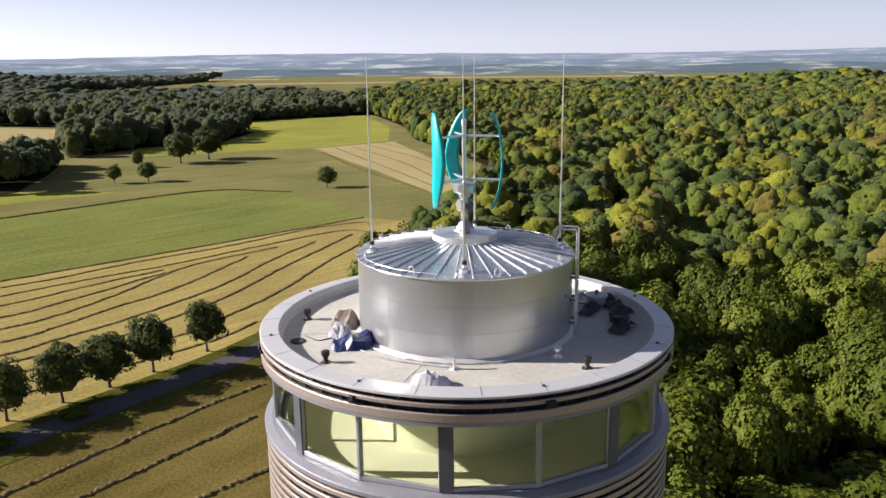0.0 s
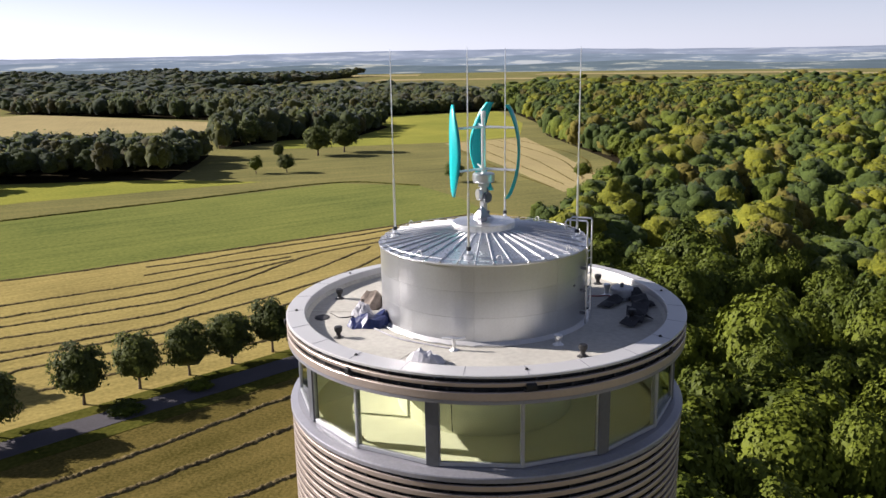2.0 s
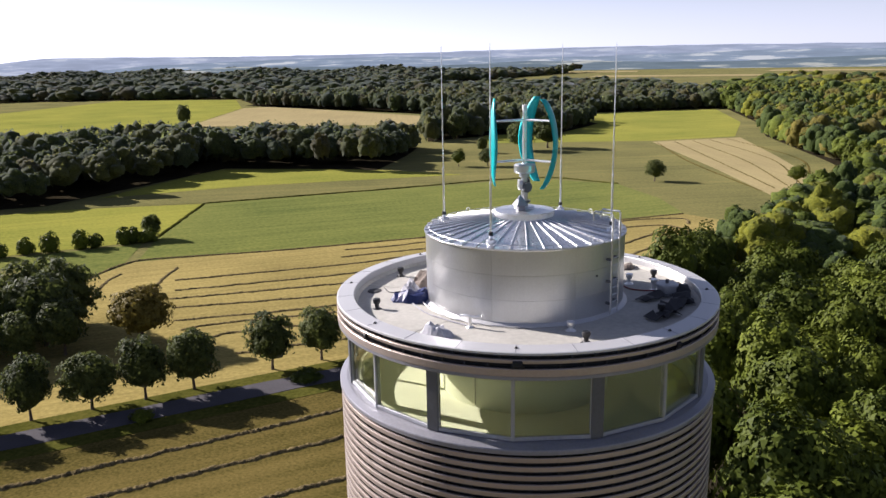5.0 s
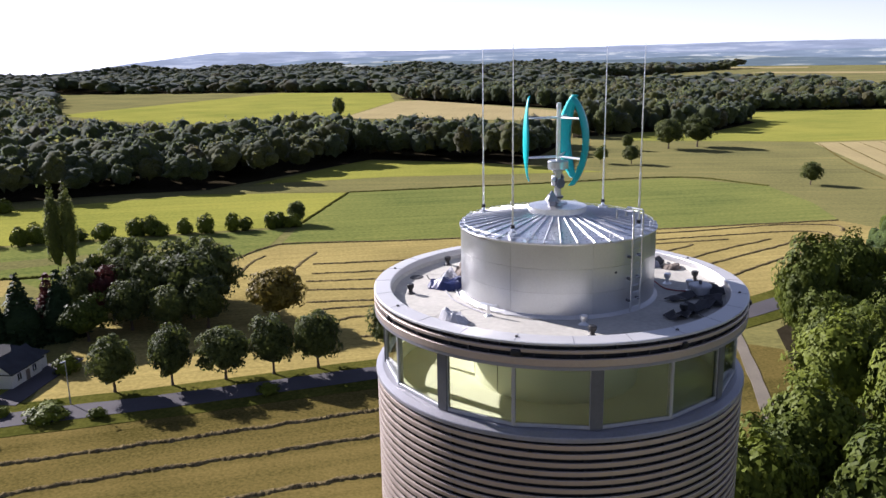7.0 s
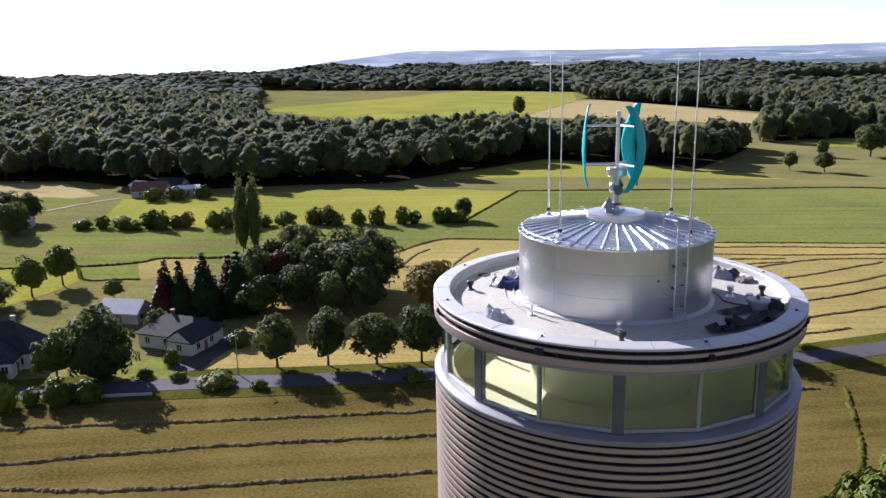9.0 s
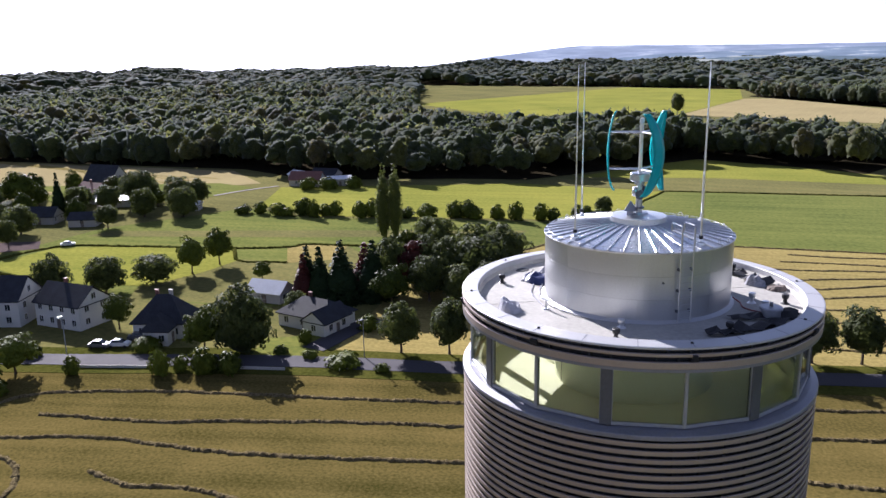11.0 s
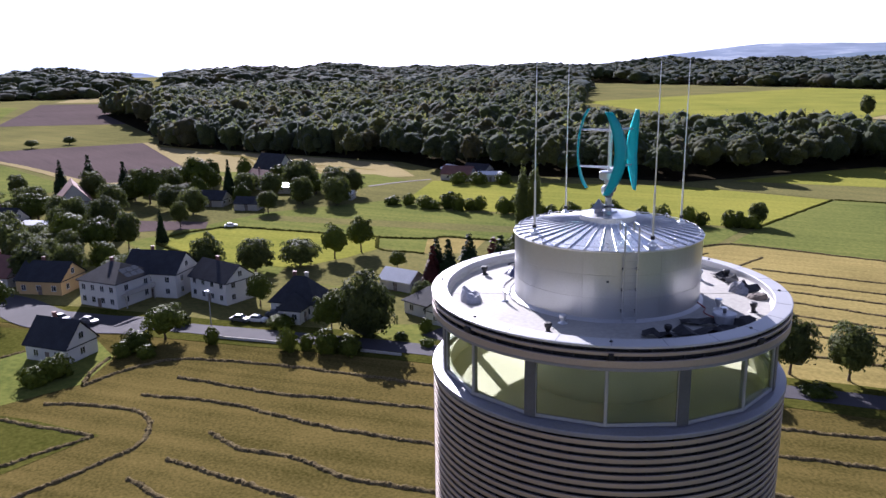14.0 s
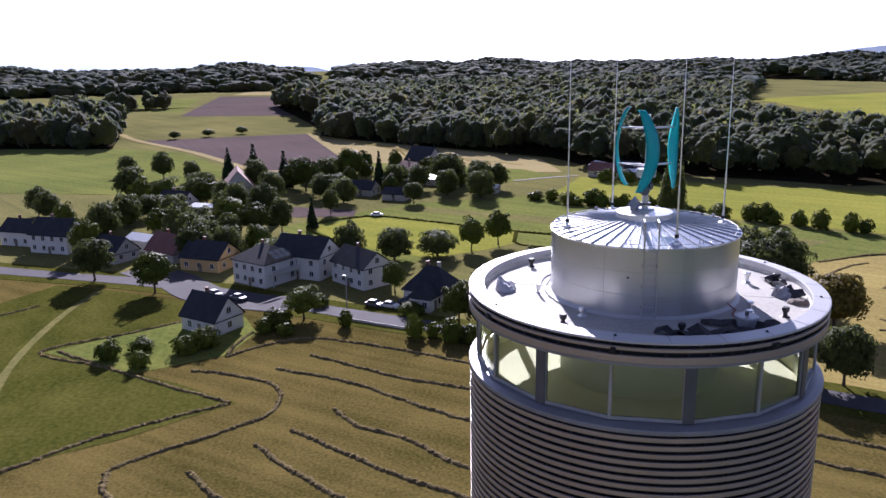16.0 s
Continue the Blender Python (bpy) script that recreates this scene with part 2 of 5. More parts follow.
def glass_material():
    m = bpy.data.materials.new("window_glass")
    m.use_nodes = True
    n, l = m.node_tree.nodes, m.node_tree.links
    t, g, mx, fr = n.new("ShaderNodeBsdfTransparent"), n.new("ShaderNodeBsdfGlossy"), n.new("ShaderNodeMixShader"), n.new("ShaderNodeLayerWeight")
    pw, ad = n.new("ShaderNodeMath"), n.new("ShaderNodeMath")
    pw.operation, ad.operation = "POWER", "MULTIPLY_ADD"
    pw.inputs[1].default_value, ad.inputs[1].default_value, ad.inputs[2].default_value = 4.0, 0.8, 0.05
    fr.inputs["Blend"].default_value = 0.5
    l.new(fr.outputs["Facing"], pw.inputs[0]), l.new(pw.outputs[0], ad.inputs[0])
    t.inputs["Color"].default_value = (0.87, 0.90, 0.82, 1)
    g.inputs["Roughness"].default_value = 0.02
    l.new(ad.outputs[0], mx.inputs[0]), l.new(t.outputs[0], mx.inputs[1]), l.new(g.outputs[0], mx.inputs[2])
    l.new(mx.outputs[0], n["Material Output"].inputs["Surface"])
    return m


GLASS = glass_material()

# ---------------------------------------------------------------- mesh helpers
def mesh_of(name, bm, mat, smooth=False):
    me = bpy.data.meshes.new(name)
    bmesh.ops.recalc_face_normals(bm, faces=bm.faces) if len(bm.faces) < 60000 else None
    bm.to_mesh(me)
    bm.free()
    me.materials.append(mat)
    if smooth:
        me.shade_smooth()
    return me


def part(name, bm, mat, parent=None, label="", smooth=False):
    ob = new(name, mesh_of(name, bm, mat, smooth) if isinstance(bm, bmesh.types.BMesh) else bm)
    if parent:
        ob.parent = parent
    return tagged(ob, label)


def thing(name, label, category, m=None, group="", kind=""):
    e = new(name)
    e.empty_display_size = 0.2
    if m is not None:
        e.matrix_world = m
    return tagged(e, label, category, group, kind)


def box(bm, x0, y0, z0, x1, y1, z1, m=None, bevel=0.0):
    vs = [bm.verts.new((x, y, z)) for x in (x0, x1) for y in (y0, y1) for z in (z0, z1)]
    fs = [bm.faces.new([vs[i] for i in f]) for f in ((0, 1, 3, 2), (4, 6, 7, 5), (0, 4, 5, 1), (2, 3, 7, 6), (0, 2, 6, 4), (1, 5, 7, 3))]
    if bevel:
        es = list({e for f in fs for e in f.edges})
        r = bmesh.ops.bevel(bm, geom=es, offset=bevel, segments=1, affect="EDGES")
        vs = list({v for f in r["faces"] for v in f.verts} | {v for v in vs if v.is_valid})
    if m is not None:
        bmesh.ops.transform(bm, matrix=m, verts=vs)
    return bm


def tube(bm, pts, r, n=8, cap=True):
    """A round bar through pts; r is one radius or one for each point."""
    pts = [Vector(p) for p in pts]
    rs = r if isinstance(r, (list, tuple)) else [r] * len(pts)
    rings = []
    for i, p in enumerate(pts):
        d = (pts[min(i + 1, len(pts) - 1)] - pts[max(i - 1, 0)]).normalized()
        u = d.orthogonal().normalized() if abs(d.z) > 0.9 else d.cross(Vector((0, 0, 1))).normalized()
        if abs(d.z) > 0.9:
            u = Vector((1, 0, 0)) - d * d.x
            u.normalize()
        w = d.cross(u)
        rings.append([bm.verts.new(p + rs[i] * (math.cos(2 * math.pi * k / n) * u + math.sin(2 * math.pi * k / n) * w)) for k in range(n)])
    for a, b in zip(rings, rings[1:]):
        for k in range(n):
            bm.faces.new((a[k], a[(k + 1) % n], b[(k + 1) % n], b[k]))
    if cap:
        bm.faces.new(rings[0][::-1]), bm.faces.new(rings[-1])
    return bm


def lathe(profile, n=96, a0=0.0, a1=360.0, closed=True):
    """A profile of (radius, z) turned about the z axis; closed joins its last point to its first."""
    bm = bmesh.new()
    full = a1 - a0 >= 359.9
    steps = n if full else n + 1
    cols = []
    for i in range(steps):
        a = radians(a0 + (a1 - a0) * i / n)
        cols.append([bm.verts.new((r * math.cos(a), r * math.sin(a), z)) for r, z in profile])
    m = len(profile)
    for i in range(n):
        A, B = cols[i], cols[(i + 1) % steps]
        for k in range(m if closed else m - 1):
            bm.faces.new((A[k], B[k], B[(k + 1) % m], A[(k + 1) % m]))
    if not full and closed:
        bm.faces.new(cols[0][::-1]), bm.faces.new(cols[-1])
    return bm


def polar(r, deg, z=0.0):
    return Vector((r * math.cos(radians(deg)), r * math.sin(radians(deg)), z))


def pick(points, x, y):
    """True where (x, y) lies inside the outline."""
    inside = False
    for (x0, y0), (x1, y1) in zip(points, points[1:] + points[:1]):
        if (y0 > y) != (y1 > y) and x < (x1 - x0) * (y - y0) / (y1 - y0) + x0:
            inside = not inside
    return inside


def spline(pts, step):
    """Points about step metres apart on a smooth line through pts (x, y)."""
    P = [Vector((*p, 0)) for p in pts]
    P = [2 * P[0] - P[1], *P, 2 * P[-1] - P[-2]]
    out = []
    for i in range(1, len(P) - 2):
        a, b, c, d = P[i - 1:i + 3]
        n = max(2, int((c - b).length / step))
        for k in range(n):
            t = k / n
            out.append(0.5 * (2 * b + (c - a) * t + (2 * a - 5 * b + 4 * c - d) * t * t + (3 * b - a - 3 * c + d) * t ** 3))
    return out + [P[-2]]


# ---------------------------------------------------------------- ground
def ease(x):
    x = min(1, max(0, x))
    return x * x * (3 - 2 * x)


def ground_z(x, y):
    r = math.hypot(x, y)
    yaw = math.degrees(math.atan2(-x, y))
    return -190.0 * ease((r - 2300) / 2300) * ease((yaw - 54) / 14)


bm = bmesh.new()
radii = [0, 20, 60, 120, 200, 300, 450, 700, 1000, 1250, 1350, 1450, 1550, 1650, 1750, 2000, 2300, 2600, 3000, 3500, 4000, 4500, 4900]
rows_g = []
for r in radii:
    rows_g.append([bm.verts.new((r * math.sin(2 * math.pi * i / 96), r * math.cos(2 * math.pi * i / 96), ground_z(r * math.sin(2 * math.pi * i / 96), r * math.cos(2 * math.pi * i / 96)))) for i in range(96)] if r else [bm.verts.new((0, 0, 0))])
for i in range(96):
    bm.faces.new((rows_g[0][0], rows_g[1][i], rows_g[1][(i + 1) % 96]))
for A, B in zip(rows_g[1:], rows_g[2:]):
    for i in range(96):
        bm.faces.new((A[i], B[i], B[(i + 1) % 96], A[(i + 1) % 96]))
tagged(part("ground", bm, OLIVE), "olive green pasture land spreading to the horizon", "ground", kind="structure")


def field(name, label, pts, mat, z, category="field"):
    bm = bmesh.new()
    bm.faces.new([bm.verts.new((x, y, z)) for x, y in pts])
    bmesh.ops.triangulate(bm, faces=bm.faces)
    return tagged(part(name, bm, mat), label, category, kind="structure")


ROAD = [(-260, -230), (-205, -150), (-184, -111), (-163, -62), (-135, -18), (-113, 17), (-95, 41), (-76, 68), (-57, 94), (-41, 119), (-26, 160), (-12, 225), (3, 290), (9, 346), (14, 420)]
field("hay_meadow", "mown olive brown meadow round the tower", [(-205, -150), (-163, -62), (-135, -18), (-95, 41), (-57, 94), (-41, 119), (-20, 122), (10, 60), (120, -150), (-60, -260)], MEADOW, 0.04)
field("hay_field", "golden hay field with dark raked rows", [(-113, 27), (-95, 50), (-76, 77), (-57, 103), (-41, 128), (-24, 180), (-12, 240), (-38, 252), (-80, 209), (-121, 168), (-157, 135), (-165, 127), (-162, 104), (-145, 88), (-150, 60)], GOLD, 0.05)
field("grass_field", "lush green grass field", [(-165, 128), (-157, 136), (-121, 169), (-80, 210), (-38, 253), (-52, 280), (-76, 309), (-115, 312), (-213, 206), (-180, 149)], GREEN, 0.06)
field("pasture", "bright yellow green pasture with sunlit grass", [(-213, 207), (-181, 150), (-222, 99), (-243, 70), (-275, 60), (-312, 80), (-262, 172)], BRIGHT_GREEN, 0.06)
field("pasture", "olive green pasture below the wood", [(-213, 209), (-116, 314), (-181, 311), (-212, 312), (-278, 287), (-262, 174)], OLIVE, 0.08)
field("pasture", "bright strip of pasture along the wood edge", [(-225, 250), (-150, 312), (-185, 313), (-212, 312), (-278, 287), (-264, 200)], BRIGHT_GREEN, 0.12)
field("stubble_field", "pale stubble field with curved tracks", [(-99, 480), (-52, 522), (-20, 420), (2, 341), (-13, 299), (-45, 370)], PALE, 0.07)
field("grass_field", "green strip of grass below the far wood", [(-101, 486), (-56, 527), (-66, 640), (-106, 786), (-226, 700), (-270, 640), (-200, 440)], BRIGHT_GREEN, 0.07)
field("pasture", "green gardens and grass behind the village", [(-140, 40), (-150, 20), (-165, 5), (-174, -4), (-200, -30), (-228, -42), (-262, 2), (-272, 55), (-243, 66), (-181, 145), (-166, 124), (-160, 100), (-150, 70)], GREEN, 0.03)
field("lawn", "mown bright lawn before the bungalow", [(-112, 22), (-118, 12), (-127, 18), (-121, 33)], GREEN, 0.13, "lawn")
field("pasture", "bright meadow with two old fruit trees", [(-180, 4), (-198, -19), (-226, -32), (-240, -13), (-229, 6), (-209, 33), (-194, 30), (-187, 20)], BRIGHT_GREEN, 0.09)
field("pasture", "olive yellow rough grass below the bright meadow", [(-150, 22), (-172, -2), (-182, 2), (-188, 20), (-196, 30), (-184, 41), (-202, 47), (-202, 53), (-194, 63), (-165, 62), (-150, 45)], OLIVE, 0.05)
field("garden_plot", "dry brown plot beside the meadow", [(-184, 41), (-202, 47), (-202, 53), (-194, 63), (-180, 54)], GOLD, 0.08)
field("garden_plot", "dug brown vegetable plot beside sheds", [(-243, -40), (-268, -56), (-262, -40), (-252, -17), (-241, -18)], SOIL, 0.08)
field("grass_field", "long green strip of grass below the hedge", [(-240, -14), (-262, 2), (-272, 55), (-243, 66), (-181, 145), (-166, 124), (-194, 66), (-209, 34)], GREEN, 0.06)
field("grass_field", "dark mown strip across the green field", [(-252, -4), (-256, 4), (-220, 62), (-182, 120), (-178, 112), (-213, 54)], OLIVE, 0.10)
field("ploughed_field", "brown ploughed field beyond the village", [(-535, -54), (-513, -160), (-440, -110), (-357, -65), (-350, -20), (-380, -22)], SOIL, 0.08)
field("hay_field", "pale hay field with raked rows below the wood", [(-533, -50), (-380, -18), (-340, 2), (-328, 76), (-376, 76), (-432, 26), (-509, -48)], PALE, 0.07)
field("grass_field", "grey green crop field near the farm", [(-378, -12), (-330, -10), (-300, 40), (-318, 70), (-340, 60)], GREEN, 0.12)
field("far_field", "far bright field between woods", [(-797, 392), (-936, 818), (-766, 871), (-620, 711), (-497, 492), (-589, 371)], BRIGHT_GREEN, 0.1)
field("far_field", "far golden stubble field between woods", [(-495, 492), (-618, 711), (-600, 745), (-331, 640), (-300, 560)], PALE, 0.1)
field("far_field", "far field of brown and green strips", [(-560, -60), (-700, -62), (-1221, 32), (-1281, -570), (-928, -299), (-555, -186)], OLIVE, 0.1)
field("far_field", "far brown field strip", [(-700, -70), (-1000, -60), (-1050, -200), (-720, -180)], SOIL, 0.14)
field("far_field", "far grey green field strip", [(-760, -190), (-1000, -215), (-1080, -420), (-860, -330)], GREEN, 0.14)
field("far_field", "far pale field strip", [(-1050, -60), (-1250, -40), (-1300, -160), (-1080, -190)], PALE, 0.14)
field("far_field", "far dark field strip", [(-1300, -200), (-1700, -180), (-1750, -480), (-1330, -430)], SOIL, 0.14)
field("grass_field", "green meadow beyond the village", [(-300, -110), (-350, -72), (-440, -118), (-470, -160), (-480, -230), (-330, -230)], GREEN, 0.1)
field("garden_plot", "unmown olive green plot beside the white house", [(-73, -64), (-80, -50), (-91, -35), (-100, -46), (-109, -60), (-119, -76), (-128, -62), (-134, -53), (-140, -42), (-161, -76), (-167, -90), (-153, -98), (-135, -118), (-80, -130)], VERGE, 0.09)
field("garden_plot", "green lawn beside the white house", [(-106, -55), (-109, -60), (-119, -75.5), (-128, -62), (-134, -52), (-136, -40), (-125, -36), (-113, -40)], GREEN, 0.07)
for i, (x, y, w, d, a) in enumerate([(-900, 2300, 700, 160, 10), (-300, 1900, 500, 120, 5), (200, 2300, 800, 150, -5), (-1500, 2100, 600, 160, 25), (700, 2000, 600, 200, -15), (300, 1700, 500, 90, -5)]):
    m = pose(x, y, 0, 0, 0, a)
    field("far_field", "distant pale field in the haze", [tuple((m @ Vector((sx * w / 2, sy * d / 2, 0)))[:2]) for sx, sy in ((-1, -1), (1, -1), (1, 1), (-1, 1))], PALE, 0.6)


def ribbon(name, label, pts, width, z, mat, category, thick=0.0):
    """A strip along a line, level, with a small raised edge."""
    bm = bmesh.new()
    P = spline(pts, 4)
    prev = None
    for i, p in enumerate(P):
        d = (P[min(i + 1, len(P) - 1)] - P[max(i - 1, 0)]).normalized()
        s = Vector((-d.y, d.x, 0)) * (width / 2 + 0.25 * noise.noise(p * 0.15))
        row = [bm.verts.new(p + s + Vector((0, 0, z - 0.1))), bm.verts.new(p + s + Vector((0, 0, z))), bm.verts.new(p - s + Vector((0, 0, z))), bm.verts.new(p - s + Vector((0, 0, z - 0.1)))]
        if prev:
            for k in range(3):
                bm.faces.new((prev[k], prev[k + 1], row[k + 1], row[k]))
        prev = row
    return tagged(part(name, bm, mat), label, category, kind="structure")


ribbon("verge", "rough grass verge along the road", ROAD, 13, 0.11, VERGE, "grass verge")
ribbon("road", "narrow grey asphalt country road", ROAD, 5.6, 0.17, ASPHALT, "road")
ribbon("lane", "pale gravel lane beside the wood", [(-33, 132), (-18, 101), (-12, 87), (-8, 77), (-4, 66)], 2.2, 0.15, GRAVEL, "lane")
ribbon("lane", "pale farm track below the wood", [(-307, 50), (-313, 65), (-316, 80)], 2.0, 0.16, GRAVEL, "lane")
ribbon("lane", "pale field track between ploughed land", [(-357, -66), (-350, -10), (-380, -20), (-535, -52)], 5, 0.18, PALE, "lane")
ribbon("lane", "pale field track across the fields", [(-357, -66), (-440, -112), (-513, -162), (-560, -186)], 5, 0.18, PALE, "lane")
ribbon("path", "trodden pale grass path across the plot", [(-92, -74), (-106, -78), (-124, -80), (-144, -80), (-160, -78)], 1.6, 0.115, OLIVE, "path")
ribbon("yard", "grey paved drive beside the bungalow", [(-116, 24), (-127, 42)], 5, 0.2, ASPHALT, "drive")
ribbon("yard", "grey paved yard between the houses", [(-142, -30), (-152, -50), (-168, -62), (-180, -74)], 11, 0.2, ASPHALT, "drive")


# hay rows lie on the meadow and on the field beyond the road
def windrow(pts, width=0.85, height=0.42, mat=HAY, label="raked row of dark dried hay on the meadow"):
    bm = bmesh.new()
    P = spline(pts, 0.4)
    prev = None
    for i, p in enumerate(P):
        d = (P[min(i + 1, len(P) - 1)] - P[max(i - 1, 0)]).normalized()
        s = Vector((-d.y, d.x, 0))
        j = 0.35 * noise.noise(p * 0.25) + random.uniform(-0.15, 0.15)
        w = width * random.uniform(0.45, 0.72)
        h = height * random.uniform(0.6, 1.1)
        c = p + s * j
        row = [bm.verts.new(c + s * k * w + Vector((random.uniform(-0.1, 0.1), random.uniform(-0.1, 0.1), zz))) for k, zz in ((1, 0.03), (0.55, h * 0.8), (0, h), (-0.55, h * 0.75), (-1, 0.03))]
        if prev:
            for k in range(4):
                bm.faces.new((prev[k], prev[k + 1], row[k + 1], row[k]))
        prev = row
    return tagged(part("hay_row", bm, mat), label, "hay row", "hay rows", "stuff")


for pts in ([(-112, -40), (-117, -34), (-120, -24), (-112, -8), (-103, 5), (-91, 21), (-76, 42), (-62, 62), (-47, 86), (-36, 101)],
            [(-111, -24), (-99, -9), (-92, 3), (-82, 19), (-72, 33), (-59, 51), (-43, 74), (-34, 88)],
            [(-105, -30), (-98, -18), (-90, -9), (-80, 2), (-66, 22), (-52, 42), (-36, 62), (-27, 72)],
            [(-87, -19), (-80, -15), (-75, -8), (-66, 0), (-54, 18), (-42, 36), (-30, 52)],
            [(-80, -25), (-73, -18), (-65, -10), (-58, -1), (-46, 14), (-36, 28)],
            [(-106, -45), (-103, -37), (-98, -30), (-92, -28), (-85, -30), (-77, -41), (-72, -48), (-68, -49), (-62, -46), (-54, -38)],
            [(-76, -30), (-69, -25), (-60, -17), (-50, -6)], [(-69, -38), (-62, -33), (-52, -24)],
            [(-72, -64), (-82, -52), (-91, -36)], [(-91, -36), (-104, -54), (-119, -73)], [(-109, -60), (-119, -76), (-128, -62), (-134, -53)], [(-113, -40), (-119, -39), (-125, -37)],
            [(-150, -88), (-143, -96), (-146, -108), (-158, -112)]):
    windrow(pts)
HAY_LINES = (
    [(-118, 162), (-108, 171), (-93, 189), (-74, 207), (-53, 233), (-37, 243), (-33, 235)],
    [(-114, 154), (-100, 169), (-83, 185), (-65, 206), (-43, 229), (-32, 227)],
    [(-140, 117), (-109, 147), (-101, 157), (-92, 169), (-83, 179)],
    [(-133, 110), (-104, 138), (-97, 148), (-89, 162), (-85, 170), (-81, 176)],
    [(-129, 104), (-100, 130), (-92, 140), (-86, 155), (-82, 170), (-77, 184), (-67, 196), (-58, 206)],
    [(-123, 99), (-95, 122), (-88, 132), (-82, 145), (-76, 155), (-71, 168), (-67, 183), (-64, 194)],
    [(-116, 92), (-91, 114), (-84, 124), (-77, 134), (-70, 147), (-62, 165), (-56, 190), (-48, 213)],
    [(-110, 88), (-104, 96), (-73, 124), (-66, 137), (-58, 154), (-51, 181), (-44, 204), (-38, 224)],
    [(-101, 87), (-96, 94), (-61, 125), (-54, 138), (-46, 160), (-40, 187), (-32, 215)],
    [(-90, 82), (-57, 117), (-50, 126), (-46, 135)],
)
for pts in HAY_LINES:
    windrow(pts, 0.95, 0.36, HAY, "raked row of hay on the golden field")
windrow([(-161, 104), (-166, 125), (-159, 135), (-139, 151), (-121, 168.5), (-80, 209), (-38, 252)], 1.0, 0.4)
windrow([(-142, 90), (-155, 108), (-158, 116)], 0.9, 0.3)
windrow([(-33, 104), (-27, 94), (-19, 76), (-22, 52)], 0.9, 0.35, VERGE, "rough grass strip on the meadow")
windrow([(-136, 106), (-142, 113), (-149, 127)], 0.9, 0.3)
windrow([(-181, 149), (-213, 207)], 1.2, 0.5, VERGE, "rough grass balk between two fields")
windrow([(-213, 208), (-165, 260), (-116, 313), (-76, 310)], 1.2, 0.5, VERGE, "rough grass balk between two fields")
windrow([(-198, -19), (-226, -32), (-240, -13), (-229, 6), (-209, 33), (-202, 47), (-202, 53), (-194, 63), (-186, 72)], 1.3, 0.6, VERGE, "rough grass balk round the meadow")
windrow([(-209, 33), (-194, 30), (-188, 36), (-184, 41)], 1.0, 0.5, VERGE, "rough grass balk round the meadow")
for k in range(5):
    windrow([(-95 + 9 * k, 476 + 9 * k), (-60 + 12 * k, 390 + 8 * k), (-18 + 4 * k, 310 + 9 * k)], 0.9, 0.15, MEADOW, "worn wheel track across pale stubble")
for k in range(6):
    windrow([(-520 + 4 * k, -46 + 2 * k), (-440 + 6 * k, 8 + 3 * k - 6), (-345 - 2 * k, 8 + 11 * k)], 1.5, 0.3, GOLD, "raked row of hay below the wood")

# ---------------------------------------------------------------- distance
def ridge(name, label, yaw0, yaw1, dist, top, mat, seed):
    """A far hill line: elevation top(yaw) in degrees as seen from the tower, with a wooded edge."""
    bm = bmesh.new()
    prev = None
    n = int((yaw1 - yaw0) * 5)
    for i in range(n + 1):
        yaw = yaw0 + (yaw1 - yaw0) * i / n
        e = top(yaw) + 0.05 * noise.fractal(Vector((yaw * 0.35, seed, 0)), 1, 2, 5)
        x, y = -math.sin(radians(yaw)), math.cos(radians(yaw))
        z = 55 + dist * math.tan(radians(e))
        row = [bm.verts.new((x * dist, y * dist, -260)), bm.verts.new((x * dist, y * dist, z - 12)), bm.verts.new((x * (dist + 90), y * (dist + 90), z)), bm.verts.new((x * (dist + 200), y * (dist + 200), -260))]
        if prev:
            for k in range(3):
                bm.faces.new((prev[k], prev[k + 1], row[k + 1], row[k]))
        prev = row
    return tagged(part(name, bm, mat), label, "hills", kind="structure")


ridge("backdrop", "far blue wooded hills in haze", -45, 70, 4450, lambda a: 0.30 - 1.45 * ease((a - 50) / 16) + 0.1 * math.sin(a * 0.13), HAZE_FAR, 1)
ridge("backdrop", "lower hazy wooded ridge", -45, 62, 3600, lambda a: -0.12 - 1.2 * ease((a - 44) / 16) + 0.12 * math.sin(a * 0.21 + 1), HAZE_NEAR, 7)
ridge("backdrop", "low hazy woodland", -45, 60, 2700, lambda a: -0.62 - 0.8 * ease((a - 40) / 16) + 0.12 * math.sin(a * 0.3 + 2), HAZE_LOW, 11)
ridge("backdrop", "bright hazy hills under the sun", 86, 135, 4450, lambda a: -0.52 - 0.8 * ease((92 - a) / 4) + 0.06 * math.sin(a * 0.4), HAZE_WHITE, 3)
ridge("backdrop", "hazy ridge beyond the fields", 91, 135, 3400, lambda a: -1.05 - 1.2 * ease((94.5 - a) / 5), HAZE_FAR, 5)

# ---------------------------------------------------------------- water tower
DZ = 45.0
UP = pose(0, 0, DZ)
tower = thing("water_tower", "round tower clad in pale horizontal metal louvres", "tower", UP)
# near-black backing: the darkness of the louvre gaps is put into its colour
part("core", lathe([(7.0, -45), (7.48, -45), (7.48, -3.2), (7.0, -3.2)], 96), DARK, tower, "black backing that darkens the louvre gaps")
part("ledge", lathe([(6.9, -3.02), (6.9, -2.94), (7.45, -2.97), (7.70, -3.06), (7.72, -3.10), (7.72, -3.24), (7.66, -3.24), (7.62, -3.12)], 128), LEDGE, tower, "grey sheet metal window ledge")
slat = mesh_of("slat", lathe([(7.60, -0.09), (7.665, -0.09), (7.675, -0.075), (7.675, 0.075), (7.665, 0.09), (7.60, 0.09)], 128), LOUVRE)
